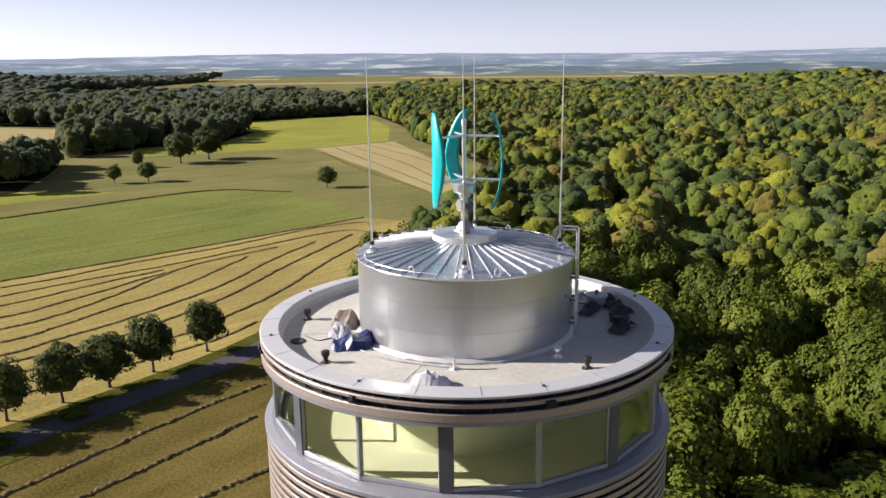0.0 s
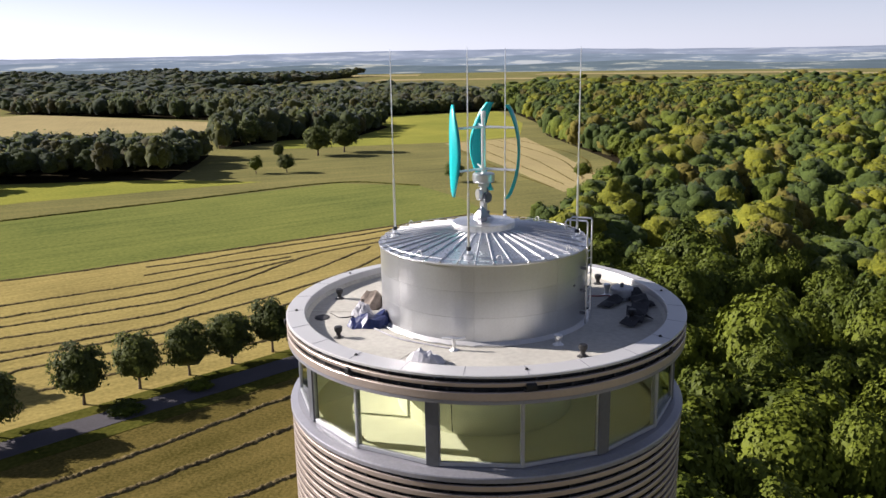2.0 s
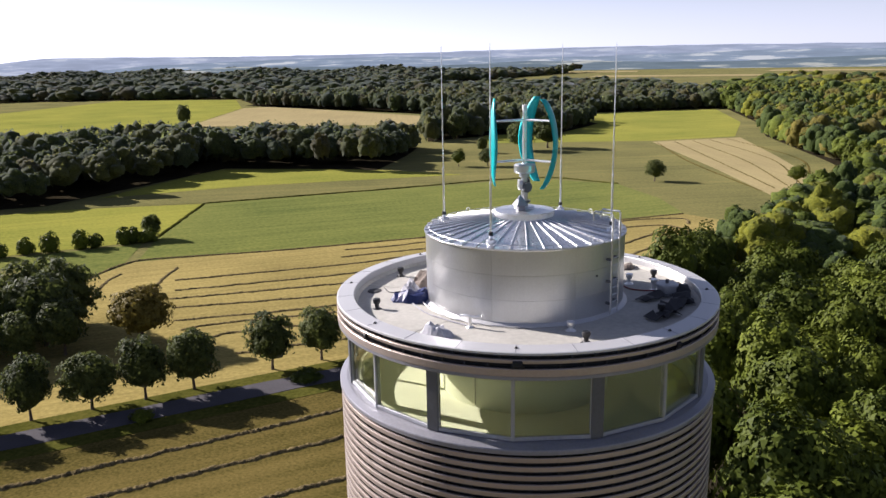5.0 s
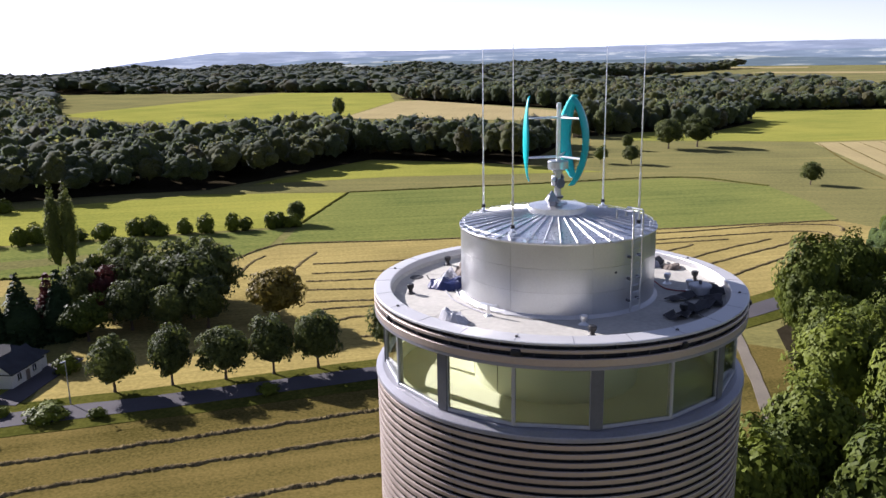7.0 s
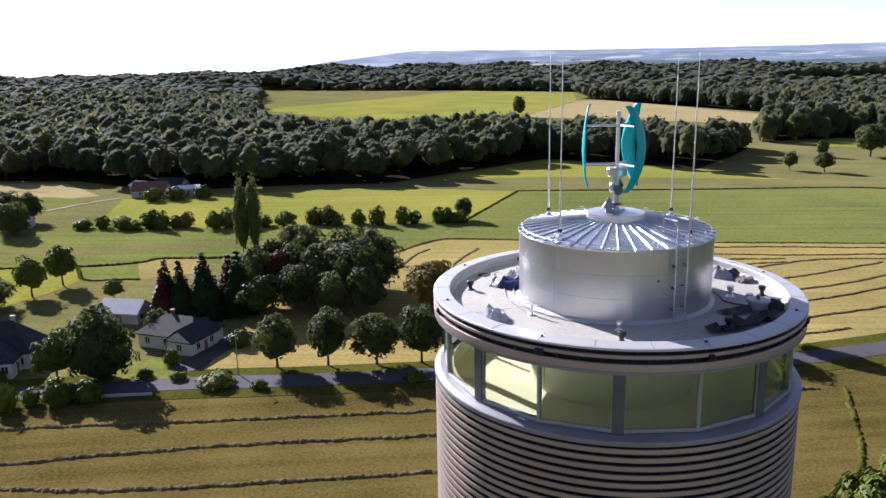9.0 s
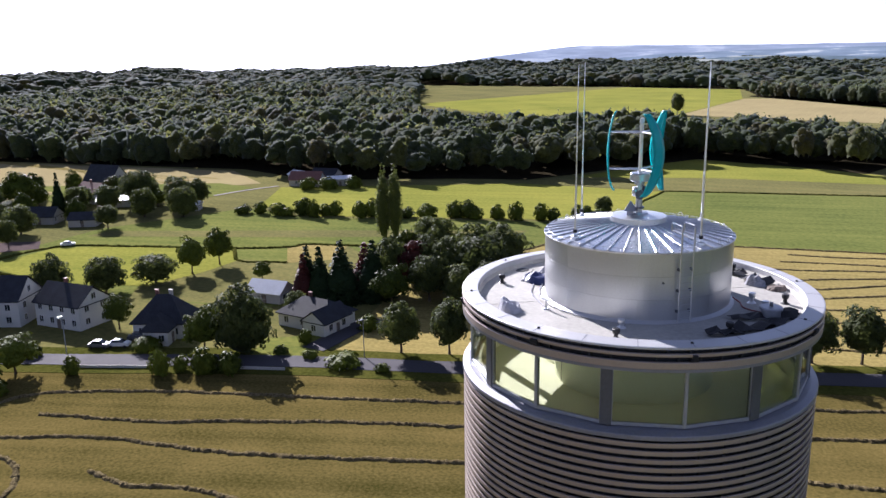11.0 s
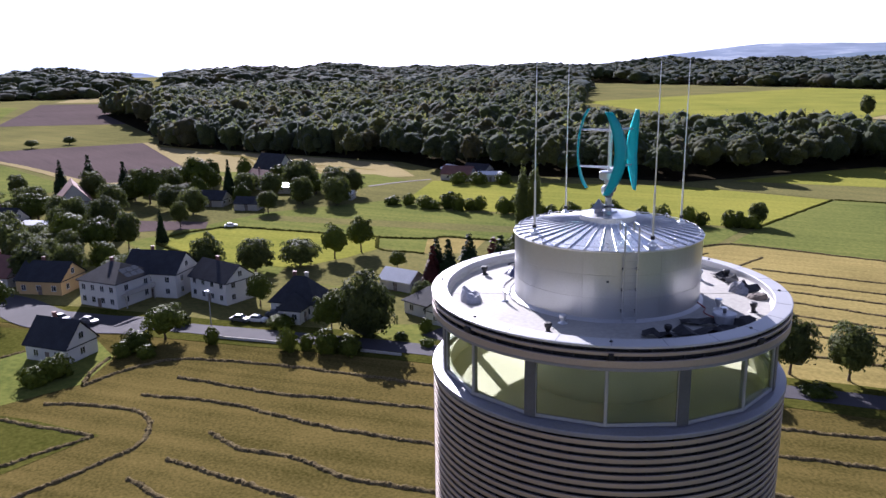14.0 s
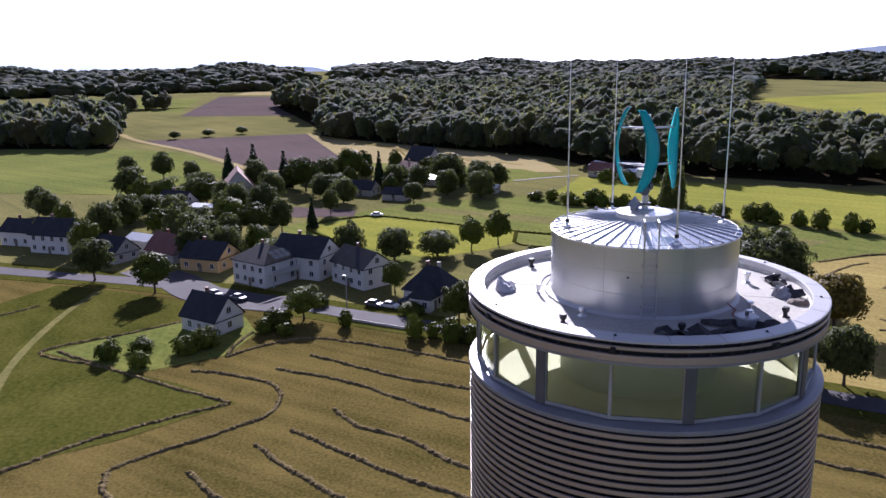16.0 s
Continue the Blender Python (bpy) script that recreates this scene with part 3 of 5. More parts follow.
for k in range(126):
    part("louvre", slat, None, tower).location = (0, 0, -3.46 - 0.33 * k)
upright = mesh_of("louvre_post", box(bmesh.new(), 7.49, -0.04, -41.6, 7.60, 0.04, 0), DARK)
for k in range(48):
    o = part("louvre_post", upright, None, tower)
    o.matrix_basis = pose(0, 0, -3.25, 0, 0, 7.5 * k)
# roof edge: coping, two gaps darkened by black backing and three pale bands
part("coping", lathe([(7.0, -0.02), (7.0, 0.37), (7.02, 0.40), (7.66, 0.36), (7.70, 0.34), (7.70, 0.27), (7.45, 0.27), (7.45, -0.02)], 160), COPING, tower, "pale sheet metal coping on the parapet")
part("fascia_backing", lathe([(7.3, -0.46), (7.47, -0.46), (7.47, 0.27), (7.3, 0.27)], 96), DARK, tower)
for z0, z1 in ((-0.02, 0.115), (-0.48, -0.205)):
    part("fascia_band", lathe([(7.6, z0), (7.685, z0), (7.70, z0 + 0.02), (7.70, z1 - 0.02), (7.685, z1), (7.6, z1)], 160), LOUVRE, tower, "pale metal band")
part("soffit", lathe([(5.6, -0.60), (7.69, -0.60), (7.69, -0.481), (5.6, -0.481)], 128), LEDGE, tower)
clip = mesh_of("clip", box(bmesh.new(), 7.47, -0.03, -0.21, 7.60, 0.03, -0.015), MAT)
for k in range(60):
    part("band_clip", clip, None, tower).matrix_basis = pose(0, 0, 0, 0, 0, 6 * k)
    part("band_clip", clip, None, tower).matrix_basis = pose(0, 0, 0.30, 0, 0, 6 * k + 3)
for k in range(12):
    bm = box(bmesh.new(), 7.66, -0.10, -0.17, 7.80, 0.10, 0.0, bevel=0.03)
    box(bm, 7.62, -0.16, -0.26, 7.74, 0.16, -0.17, bevel=0.02)
    part("spotlight", bm, DARK, tower, "small dark spotlight on the fascia").matrix_basis = pose(0, 0, 0.08, 0, 0, -116 + 45 * (k // 1) * 1.0) if k < 8 else pose(0, 0, 0.08, 0, 0, -70 + 90 * (k - 8))
bolt = mesh_of("bolt", lathe([(0.0, 0.05), (0.04, 0.05), (0.07, 0.0), (0.0, 0.0)], 10, closed=False), BLACK)
for k in range(8):
    part("coping_bolt", bolt, None, tower).matrix_basis = pose(*polar(7.32, -116 + 45 * k, 0.385))
joint = mesh_of("joint", lathe([(7.03, 0.400), (7.66, 0.361), (7.66, 0.366), (7.03, 0.405)], 1, -0.1, 0.1), LEDGE)
for k in range(24):
    part("coping_joint", joint, None, tower).matrix_basis = pose(0, 0, 0, 0, 0, 15 * k + 4)
part("deck", lathe([(0.0, 0.0), (7.0, 0.0), (7.0, -0.48), (0.0, -0.48)], 96, closed=False), MEMBRANE, tower, "pale grey roofing membrane")
part("skirt", lathe([(6.86, 0.004), (6.995, 0.13), (6.995, 0.004)], 96), MEMBRANE, tower)
seam = mesh_of("seam", box(bmesh.new(), 4.2, -0.05, 0.004, 6.85, 0.05, 0.012), MEMBRANE)
for k in range(6):
    part("membrane_seam", seam, None, tower).matrix_basis = pose(0, 0, 0, 0, 0, 60 * k + 11)
part("room_floor", lathe([(0.0, -3.72), (7.0, -3.72), (7.0, -3.9), (0.0, -3.9)], 96, closed=False), ROOM_FLOOR, tower, "pale cream floor")
part("room_ceiling", lathe([(0.0, -0.63), (7.2, -0.63), (7.2, -0.605), (0.0, -0.605)], 64, closed=False), ROOM, tower)
part("room_core", lathe([(3.3, -3.72), (3.5, -3.72), (3.5, -0.63), (3.3, -0.63)], 96), ROOM, tower, "cream painted round inner wall")
bm = bmesh.new()
for k in range(7):
    tube(bm, [polar(3.55, -101 + 0.5 * math.sin(k * 2.4), -1.35 - 0.1 * math.cos(k * 1.7)), polar(3.61, -102.5 + 2.2 * math.cos(k), -1.4 + 0.13 * math.sin(k * 1.3)), polar(3.55, -101.5 + 0.6 * k / 7, -1.7)], 0.012, 5)
tube(bm, [polar(3.55, -101, -1.7), polar(3.57, -100, -2.1), polar(3.55, -101, -2.5), polar(3.57, -100.6, -3.6)], 0.014, 5)
part("sill_wall", lathe([(6.88, -3.72), (6.99, -3.72), (6.99, -2.93), (6.88, -2.93)], 96), ROOM, tower, "low cream wall below the panes")
part("cable_bundle", bm, BLACK, tower, "coil of loose cable on the inner wall")


# sixteen panes between eight broad posts and eight slim mullions
GR = 7.3
for k in range(16):
    a0, a1 = -94.3 + 22.5 * k, -94.3 + 22.5 * (k + 1)
    broad0 = k % 2 == 0
    win = thing("window", "large fixed pane in a grey metal frame", "window", UP, "tower windows", "structure")
    p0, p1 = polar(GR, a0), polar(GR, a1)
    d = (p1 - p0).normalized()
    length = (p1 - p0).length
    base = Matrix.Translation(p0) @ Matrix.Rotation(math.atan2(d.y, d.x), 4, "Z")
    lo, hi = (0.24, length - 0.06) if broad0 else (0.06, length - 0.24)
    part("pane", box(bmesh.new(), lo, -0.01, -2.80, hi, 0.01, -0.68, base), GLASS, win).visible_shadow = False
    bm = bmesh.new()
    box(bm, lo - 0.05, -0.05, -2.94, hi + 0.05, 0.06, -2.80, base, 0.008)
    box(bm, lo - 0.05, -0.05, -0.68, hi + 0.05, 0.06, -0.60, base, 0.008)
    box(bm, lo - 0.05, -0.05, -2.80, lo, 0.06, -0.68, base, 0.008)
    box(bm, hi, -0.05, -2.80, hi + 0.05, 0.06, -0.68, base, 0.008)
    part("frame", bm, FRAME_LIGHT, win)
    w = 0.22 if broad0 else 0.05
    m0 = Matrix.Translation(p0) @ Matrix.Rotation(radians(a0), 4, "Z")
    part("post", box(bmesh.new(), -0.16, -w, -2.94, 0.06, w, -0.60, m0, 0.01), FRAME if broad0 else FRAME_LIGHT, win)

# ---------------------------------------------------------------- steel drum on the roof
drum = thing("steel_drum", "large galvanised steel drum with a ribbed conical roof", "tank", UP)
TR, TH = 4.01, 2.84
for row in range(3):
    z0, z1 = 0.02 + 0.94 * row, 0.02 + 0.94 * (row + 1) - 0.006
    for k in range(8):
        a = 45 * k + 4 + (0 if row != 1 else 0)
        part("wall_sheet", lathe([(TR - 0.03, z0), (TR, z0), (TR, z1), (TR - 0.03, z1)], 14, a, a + 44.9), STEEL, drum, smooth=False)
part("inner_wall", lathe([(TR - 0.08, 0.0), (TR - 0.035, 0.0), (TR - 0.035, TH), (TR - 0.08, TH)], 96), STEEL, drum)
part("foot_flashing", lathe([(TR, 0.0), (TR + 0.16, 0.006), (TR + 0.02, 0.10), (TR, 0.12)], 96), COPING, drum, "sealed flashing round the foot")
part("rim_ring", lathe([(TR - 0.06, TH), (TR + 0.05, TH - 0.02), (TR + 0.06, TH + 0.03), (TR - 0.06, TH + 0.05)], 128), BRIGHT, drum)
rise = lambda r: TH + 0.06 + (TR - r) * 0.165
sheet = bmesh.new()
va = [sheet.verts.new(polar(r, s * 4.45, rise(r))) for r, s in ((TR + 0.03, -1), (TR + 0.03, 1), (1.1, 1), (1.1, -1))]
vb = [sheet.verts.new(v.co - Vector((0, 0, 0.03))) for v in va]
sheet.faces.new(va), sheet.faces.new(vb[::-1])
for k in range(4):
    sheet.faces.new((va[k], vb[k], vb[(k + 1) % 4], va[(k + 1) % 4]))
sheet = mesh_of("roof_sheet", sheet, ROOF_STEEL)
rib = bmesh.new()
for s in (1,):
    tube(rib, [polar(TR + 0.04, 0, rise(TR) + 0.015), polar(1.05, 0, rise(1.05) + 0.02)], [0.035, 0.025], 4)
rib = mesh_of("roof_rib", rib, BRIGHT)
for k in range(40):
    part("roof_sheet", sheet, None, drum).matrix_basis = pose(0, 0, 0, 0, 0, 9 * k)
    part("roof_rib", rib, None, drum).matrix_basis = pose(0, 0, 0, 0, 0, 9 * k + 4.5)
part("hub_ring", lathe([(0.0, rise(1.2) - 0.02), (1.2, rise(1.2) - 0.02), (1.2, rise(1.2) + 0.24), (1.16, rise(1.2) + 0.25), (0.0, rise(1.2) + 0.36)], 64, closed=False), BRIGHT, drum, "raised round metal cap")
HUB = rise(1.2) + 0.25
bm = bmesh.new()
for k in range(28):
    a0, a1 = 360 * k / 28, 360 * (k + 1) / 28
    tube(bm, [polar(3.92, a0, rise(3.92) + 0.10), polar(3.92, a1, rise(3.92) + 0.10)], 0.012, 5)
    if k % 2 == 0:
        tube(bm, [polar(3.92, a0, rise(3.92)), polar(3.92, a0, rise(3.92) + 0.11)], 0.014, 5)
part("lightning_cable", bm, BRIGHT, drum, "thin conductor cable round the roof edge")
eye = bmesh.new()
tube(eye, [(0, -0.09, 0), (0, -0.09, 0.16), (0, -0.05, 0.21), (0, 0.05, 0.21), (0, 0.09, 0.16), (0, 0.09, 0)], 0.016, 6)
eye = mesh_of("lifting_eye", eye, PAINT_WHITE)
for k in range(8):
    part("lifting_eye", eye, None, drum).matrix_basis = Matrix.Translation(polar(3.78, 45 * k - 118, rise(3.78))) @ pose(0, 0, 0, 0, 0, 45 * k - 118)
bm = bmesh.new()
box(bm, -0.03, -0.05, 0, 0.04, 0.05, 0.08, pose(*polar(TR + 0.0, -27.0, 1.62), 0, 0, -27.0), 0.02)
part("junction_box", bm, FRAME, drum)

# ---------------------------------------------------------------- ladder
lad = thing("ladder", "light metal ladder with handrail loops on the steel drum", "ladder", UP @ pose(0, 0, 0, 0, 0, -15.0))
for s in (-1, 1):
    bm = bmesh.new()
    y = 0.27 * s
    tube(bm, [(TR + 0.2, y, 0.08), (TR + 0.2, y, TH + 1.05), (TR + 0.16, y, TH + 1.12), (TR - 0.55, y, TH + 1.12), (TR - 0.62, y, TH + 1.05), (TR - 0.62, y, TH + 0.75)], 0.034, 8)
    part("rail", bm, STEEL, lad)
    for z in (0.5, 1.35, 2.2):
        part("bracket", box(bmesh.new(), TR - 0.01, y - 0.04, z - 0.05, TR + 0.2, y + 0.04, z + 0.05, bevel=0.01), FRAME, lad)
for k in range(10):
    part("rung", tube(bmesh.new(), [(TR + 0.2, -0.27, 0.25 + 0.285 * k), (TR + 0.2, 0.27, 0.25 + 0.285 * k)], 0.017, 6), STEEL, lad)

# ---------------------------------------------------------------- lightning rods
for a, r, name in ((-90, 3.43, 0), (186.5, 3.46, 0), (1.6, 3.56, 0), (83.5, 3.43, 0)):
    rod = thing("lightning_rod", "tall thin pale metal rod on a weighted foot", "lightning rod", UP @ Matrix.Translation(polar(r, a, rise(r))), "lightning rods")
    part("rod", tube(bmesh.new(), [(0, 0, 0), (0, 0, 2.2), (0, 0, 2.25), (0, 0, 5.0), (0, 0, 7.1)], [0.045, 0.042, 0.030, 0.024, 0.010], 8), BRIGHT, rod)
    part("foot", lathe([(0.0, 0.26), (0.05, 0.26), (0.08, 0.14), (0.17, 0.09), (0.19, -0.04), (0.0, -0.04)], 14, closed=False), BRIGHT, rod)
    part("collar", lathe([(0.05, 0.24), (0.085, 0.24), (0.085, 0.38), (0.05, 0.38)], 12), BLACK, rod)

# ---------------------------------------------------------------- wind turbine
turb = thing("wind_turbine", "small vertical wind turbine with three curved teal blades", "wind turbine", UP @ pose(0, 0, HUB))
part("base_plate", lathe([(0.0, 0.14), (0.38, 0.14), (0.42, 0.08), (0.42, 0.0), (0.0, 0.0)], 24, closed=False), STEEL, turb)
part("mast", tube(bmesh.new(), [(0, 0, 0.1), (0, 0, 1.58)], [0.15, 0.12], 14), STEEL, turb)
part("mast_flange", lathe([(0.1, 0.3), (0.24, 0.3), (0.24, 0.38), (0.1, 0.38)], 20), FRAME, turb)
g0 = 5.02 - HUB
part("generator", lathe([(0.0, g0 - 0.08), (0.2, g0 - 0.08), (0.22, g0 + 0.06), (0.40, g0 + 0.10), (0.42, g0 + 0.14), (0.42, g0 + 0.40), (0.38, g0 + 0.44), (0.0, g0 + 0.46)], 32, closed=False), STEEL, turb, "round grey generator housing")
part("shaft", tube(bmesh.new(), [(0, 0, g0 + 0.4), (0, 0, 7.55 - HUB)], 0.085, 12), BRIGHT, turb)
part("beacon", lathe([(0.0, 7.80 - HUB), (0.09, 7.78 - HUB), (0.10, 7.62 - HUB), (0.07, 7.5 - HUB), (0.0, 7.5 - HUB)], 14, closed=False), PAINT_WHITE, turb)
for a, r, z in ((-150, 0.20, 1.02), (-30, 0.19, 0.92), (100, 0.18, 1.1)):
    m = Matrix.Translation(polar(0.1, a, z)) @ Matrix.Rotation(radians(a), 4, "Z") @ Matrix.Rotation(radians(90), 4, "Y")
    bm = lathe([(0.0, 0.16), (r, 0.16), (r + 0.02, 0.13), (r + 0.02, 0.03), (r, 0.0), (0.0, 0.0)], 18, closed=False)
    bmesh.ops.transform(bm, matrix=m, verts=bm.verts)
    part("brake_disc", bm, BRIGHT if a < -100 else FRAME, turb)
part("vent_cowl", tube(bmesh.new(), [(0, -0.46, 0.0), (0, -0.46, 0.24), (0, -0.46, 0.25), (0, -0.46, 0.66)], [0.20, 0.20, 0.36, 0.03], 4), LEDGE, turb)
for k, a in enumerate((-8, 112, 232)):
    bm = bmesh.new()
    n, rows_b = 22, []
    for i in range(n + 1):
        t = i / n
        z = 4.60 - HUB + 3.45 * t
        bow = math.sin(math.pi * t) ** 0.75
        ang = a - 25 * (1 - bow)
        rad = 1.38 - 0.20 * (1 - bow)
        chord = 0.12 + 0.42 * math.sin(math.pi * (0.06 + 0.88 * t)) ** 0.6
        c = polar(rad, ang, z)
        tang = polar(1, ang + 90 + 6)
        nor = polar(1, ang)
        rows_b.append([bm.verts.new(c + tang * chord * u + nor * v) for u, v in ((-0.62, 0.0), (-0.3, 0.035), (0.15, 0.045), (0.45, 0.0), (0.15, -0.035), (-0.3, -0.03))])
    for A, B in zip(rows_b, rows_b[1:]):
        for q in range(6):
            bm.faces.new((A[q], A[(q + 1) % 6], B[(q + 1) % 6], B[q]))
    bm.faces.new(rows_b[0][::-1]), bm.faces.new(rows_b[-1])
    blade = part("blade", bm, TEAL, turb, "curved teal blade", True)
    for z in (5.62, 7.20):
        t = (z - 4.60) / 3.45
        bow = math.sin(math.pi * t) ** 0.75
        part("strut", tube(bmesh.new(), [(0, 0, z - HUB), polar(1.36 - 0.2 * (1 - bow), a - 25 * (1 - bow), z - HUB)], [0.055, 0.04], 8), BRIGHT, blade, "pale metal strut")

# ---------------------------------------------------------------- small things on the roof deck
def vent_pipe(x, y, h=0.42, mat=BLACK, label="short black roof vent with a cowl"):
    v = thing("roof_vent", label, "vent", UP @ pose(x, y, 0), "roof vents")
    part("pipe", lathe([(0.0, 0.0), (0.20, 0.0), (0.11, 0.06), (0.085, 0.10), (0.085, h - 0.14), (0.0, h - 0.14)], 16, closed=False), mat, v)
    part("cowl", lathe([(0.0, h - 0.2), (0.12, h - 0.2), (0.15, h - 0.12), (0.15, h - 0.02), (0.12, h), (0.0, h)], 16, closed=False), mat, v)


for x, y in ((-4.68, -4.02), (-6.20, 0.6), (4.02, -4.52), (4.35, 4.45), (-0.35, 6.5), (5.70, -0.35), (-3.6, 5.2)):
    vent_pipe(x, y)
for x, y, h in ((3.14, -3.5, 0.36), (3.55, 3.35, 0.45), (-0.5, 5.15, 0.5), (4.75, 2.75, 0.5)):
    vent_pipe(x, y, h, BRIGHT, "short bright metal vent pipe")
vd = thing("roof_outlet", "squat grey metal roof outlet among dark mats", "roof outlet", UP @ pose(5.35, 2.35, 0))
part("drum", lathe([(0.0, 0.5), (0.42, 0.5), (0.46, 0.46), (0.46, 0.40), (0.38, 0.38), (0.38, 0.0), (0.0, 0.0)], 24, closed=False), FRAME_LIGHT, vd)
part("knob", lathe([(0.0, 0.66), (0.07, 0.66), (0.07, 0.5), (0.0, 0.5)], 12, closed=False), FRAME, vd)
brk = thing("cable_stand", "small metal stand with cables tied across it", "stand", UP @ pose(-0.33, -4.62, 0))
part("post", tube(bmesh.new(), [(0, 0, 0), (0, 0, 0.42)], 0.06, 10), BRIGHT, brk)
part("cross_bar", tube(bmesh.new(), [(-0.42, 0.02, 0.40), (-0.15, 0, 0.44), (0.2, 0, 0.42), (0.4, 0.04, 0.45)], 0.05, 8), BRIGHT, brk)
part("foot", lathe([(0.0, 0.05), (0.12, 0.05), (0.16, 0.0), (0.0, 0.0)], 14, closed=False), BRIGHT, brk)


def crumple(name, label, category, x, y, sx, sy, h, mat, seed, rz=0.0, flat=0.5, n=9):
    """A heap of folded sheeting lying on the deck."""
    bm = bmesh.new()
    g = {}
    for i in range(n + 1):
        for j in range(n + 1):
            u, v = 2 * i / n - 1, 2 * j / n - 1
            r = max(0, 1 - (abs(u) ** 2.2 + abs(v) ** 2.2))
            p = Vector((u * sx * 1.3, v * sy * 1.3, seed))
            z = h * (r ** flat) * (0.55 + 0.7 * noise.noise(p * 1.6) + 0.5 * abs(noise.noise(p * 3.5)))
            wob = Vector((noise.noise(p * 1.3 + Vector((3, 1, 0))), noise.noise(p * 1.3 + Vector((9, 5, 0))), 0)) * 0.22
            q = Vector((u * sx, v * sy, 0)) * (1 - 0.28 * (abs(u * v)) ** 0.7) + wob * min(sx, sy)
            g[i, j] = bm.verts.new((q.x, q.y, max(0.012, z + 0.012)))
    for i in range(n):
        for j in range(n):
            bm.faces.new((g[i, j], g[i + 1, j], g[i + 1, j + 1], g[i, j + 1]))
    r = bmesh.ops.extrude_face_region(bm, geom=list(bm.faces))
    for v in (e for e in r["geom"] if isinstance(e, bmesh.types.BMVert)):
        v.co.z = max(0.004, v.co.z - 0.008)
    ob = part(name, bm, mat, smooth=False)
    ob.matrix_world = UP @ pose(x, y, 0, 0, 0, rz)
    return tagged(ob, label, category)


crumple("tarpaulin", "crumpled dark blue tarpaulin against the steel drum", "tarpaulin", -3.95, -2.45, 0.95, 0.62, 0.6, TARP, 1, 20, 0.4)
crumple("plastic_sheet", "crumpled pale plastic sheet on the roof deck", "plastic sheet", -4.62, -1.35, 0.5, 0.55, 0.5, CLOTH, 2, 40, 0.4)
crumple("sacking", "heap of brown sacking beside the steel drum", "sacking", -4.6, -0.1, 0.6, 0.75, 0.7, BROWN, 3, 10, 0.4)
crumple("plastic_sheet", "folded pale sheet lying on blue tarpaulin", "plastic sheet", -4.35, -1.85, 0.34, 0.26, 0.62, CLOTH, 8, 70, 0.4)
crumple("bulging_bag", "bulging pale grey bag near the parapet", "bag", -1.05, -5.95, 0.74, 0.50, 0.72, PALE_BAG, 4, -10, 0.35)
crumple("rubber_mat", "flat dark offcut of roofing felt", "roofing felt", -6.05, -1.95, 0.32, 0.42, 0.05, MAT, 5, 20)


def felt(x, y, w, l, rz, seed):
    """An angular sheet of stiff felt with two folds, its corners lifted."""
    q = random.Random(seed)
    bm = bmesh.new()
    n, m = 5, 3
    g = [[Vector((w * (i / (n - 1) - 0.5) + q.uniform(-0.07, 0.07), l * (k / (m - 1) - 0.5) + q.uniform(-0.06, 0.06), 0.03 + (q.uniform(0.08, 0.30) if i in (1, 3) else q.uniform(0.0, 0.10)))) for k in range(m)] for i in range(n)]
    for dz in (0.0, 0.025):
        v = [[bm.verts.new(p + Vector((0, 0, dz))) for p in row] for row in g]
        for i in range(n - 1):
            for k in range(m - 1):
                bm.faces.new((v[i][k], v[i + 1][k], v[i + 1][k + 1], v[i][k + 1]))
        edge = [v[i][0] for i in range(n)] + [v[n - 1][k] for k in range(1, m)] + [v[i][m - 1] for i in range(n - 2, -1, -1)] + [v[0][k] for k in range(m - 2, 0, -1)]
        if dz == 0.0:
            low = edge
    for k in range(len(edge)):
        bm.faces.new((low[k], low[(k + 1) % len(edge)], edge[(k + 1) % len(edge)], edge[k]))
    ob = part("roofing_felt", bm, MAT)
    ob.matrix_world = UP @ pose(x, y, 0, 0, 0, rz)
    return tagged(ob, "creased dark sheet of roofing felt on the deck", "roofing felt", "roofing felt sheets")


for x, y, w, l, rz, sd in ((6.0, 0.75, 1.7, 0.7, 80, 11), (5.85, -0.75, 1.3, 0.6, 60, 12), (6.1, 1.8, 1.4, 0.7, 110, 13), (5.55, 3.2, 1.4, 0.7, 125, 14), (1.5, 6.1, 1.4, 0.7, 10, 15), (-0.2, 6.3, 1.5, 0.6, -5, 16), (5.0, 1.5, 1.5, 0.6, 60, 19)):
    felt(x, y, w, l, rz, sd)
crumple("plastic_sheet", "shiny crumpled grey sheet beside roofing felt", "plastic sheet", 1.75, 5.65, 0.55, 0.4, 0.45, CLOTH, 21, 30, 0.4)
crumple("sacking", "brown offcut of insulation near the parapet", "insulation", 2.7, 5.9, 0.45, 0.5, 0.25, BROWN, 22, 50)
hose = thing("hose", "dark red hose lying on the roof deck", "hose", UP)
part("hose_line", tube(bmesh.new(), [polar(4.1, 38, 0.3)] + [Vector((*p[:2], 0.03)) for p in spline([(3.4, 2.85), (3.8, 2.5), (4.3, 2.45), (4.8, 2.6), (5.05, 2.3)], 0.15)], 0.028, 6), RED, hose)
rope = thing("rope", "pale rope lying across the roof deck", "rope", UP)
part("rope_line", tube(bmesh.new(), [Vector((*p[:2], 0.03)) for p in spline([(-3.7, -2.9), (-2.6, -3.8), (-1.5, -4.25), (-0.5, -4.55)], 0.2)], 0.03, 6), CLOTH, rope)
rope = thing("rope", "thin dark cable lying across the roof deck", "cable", UP)
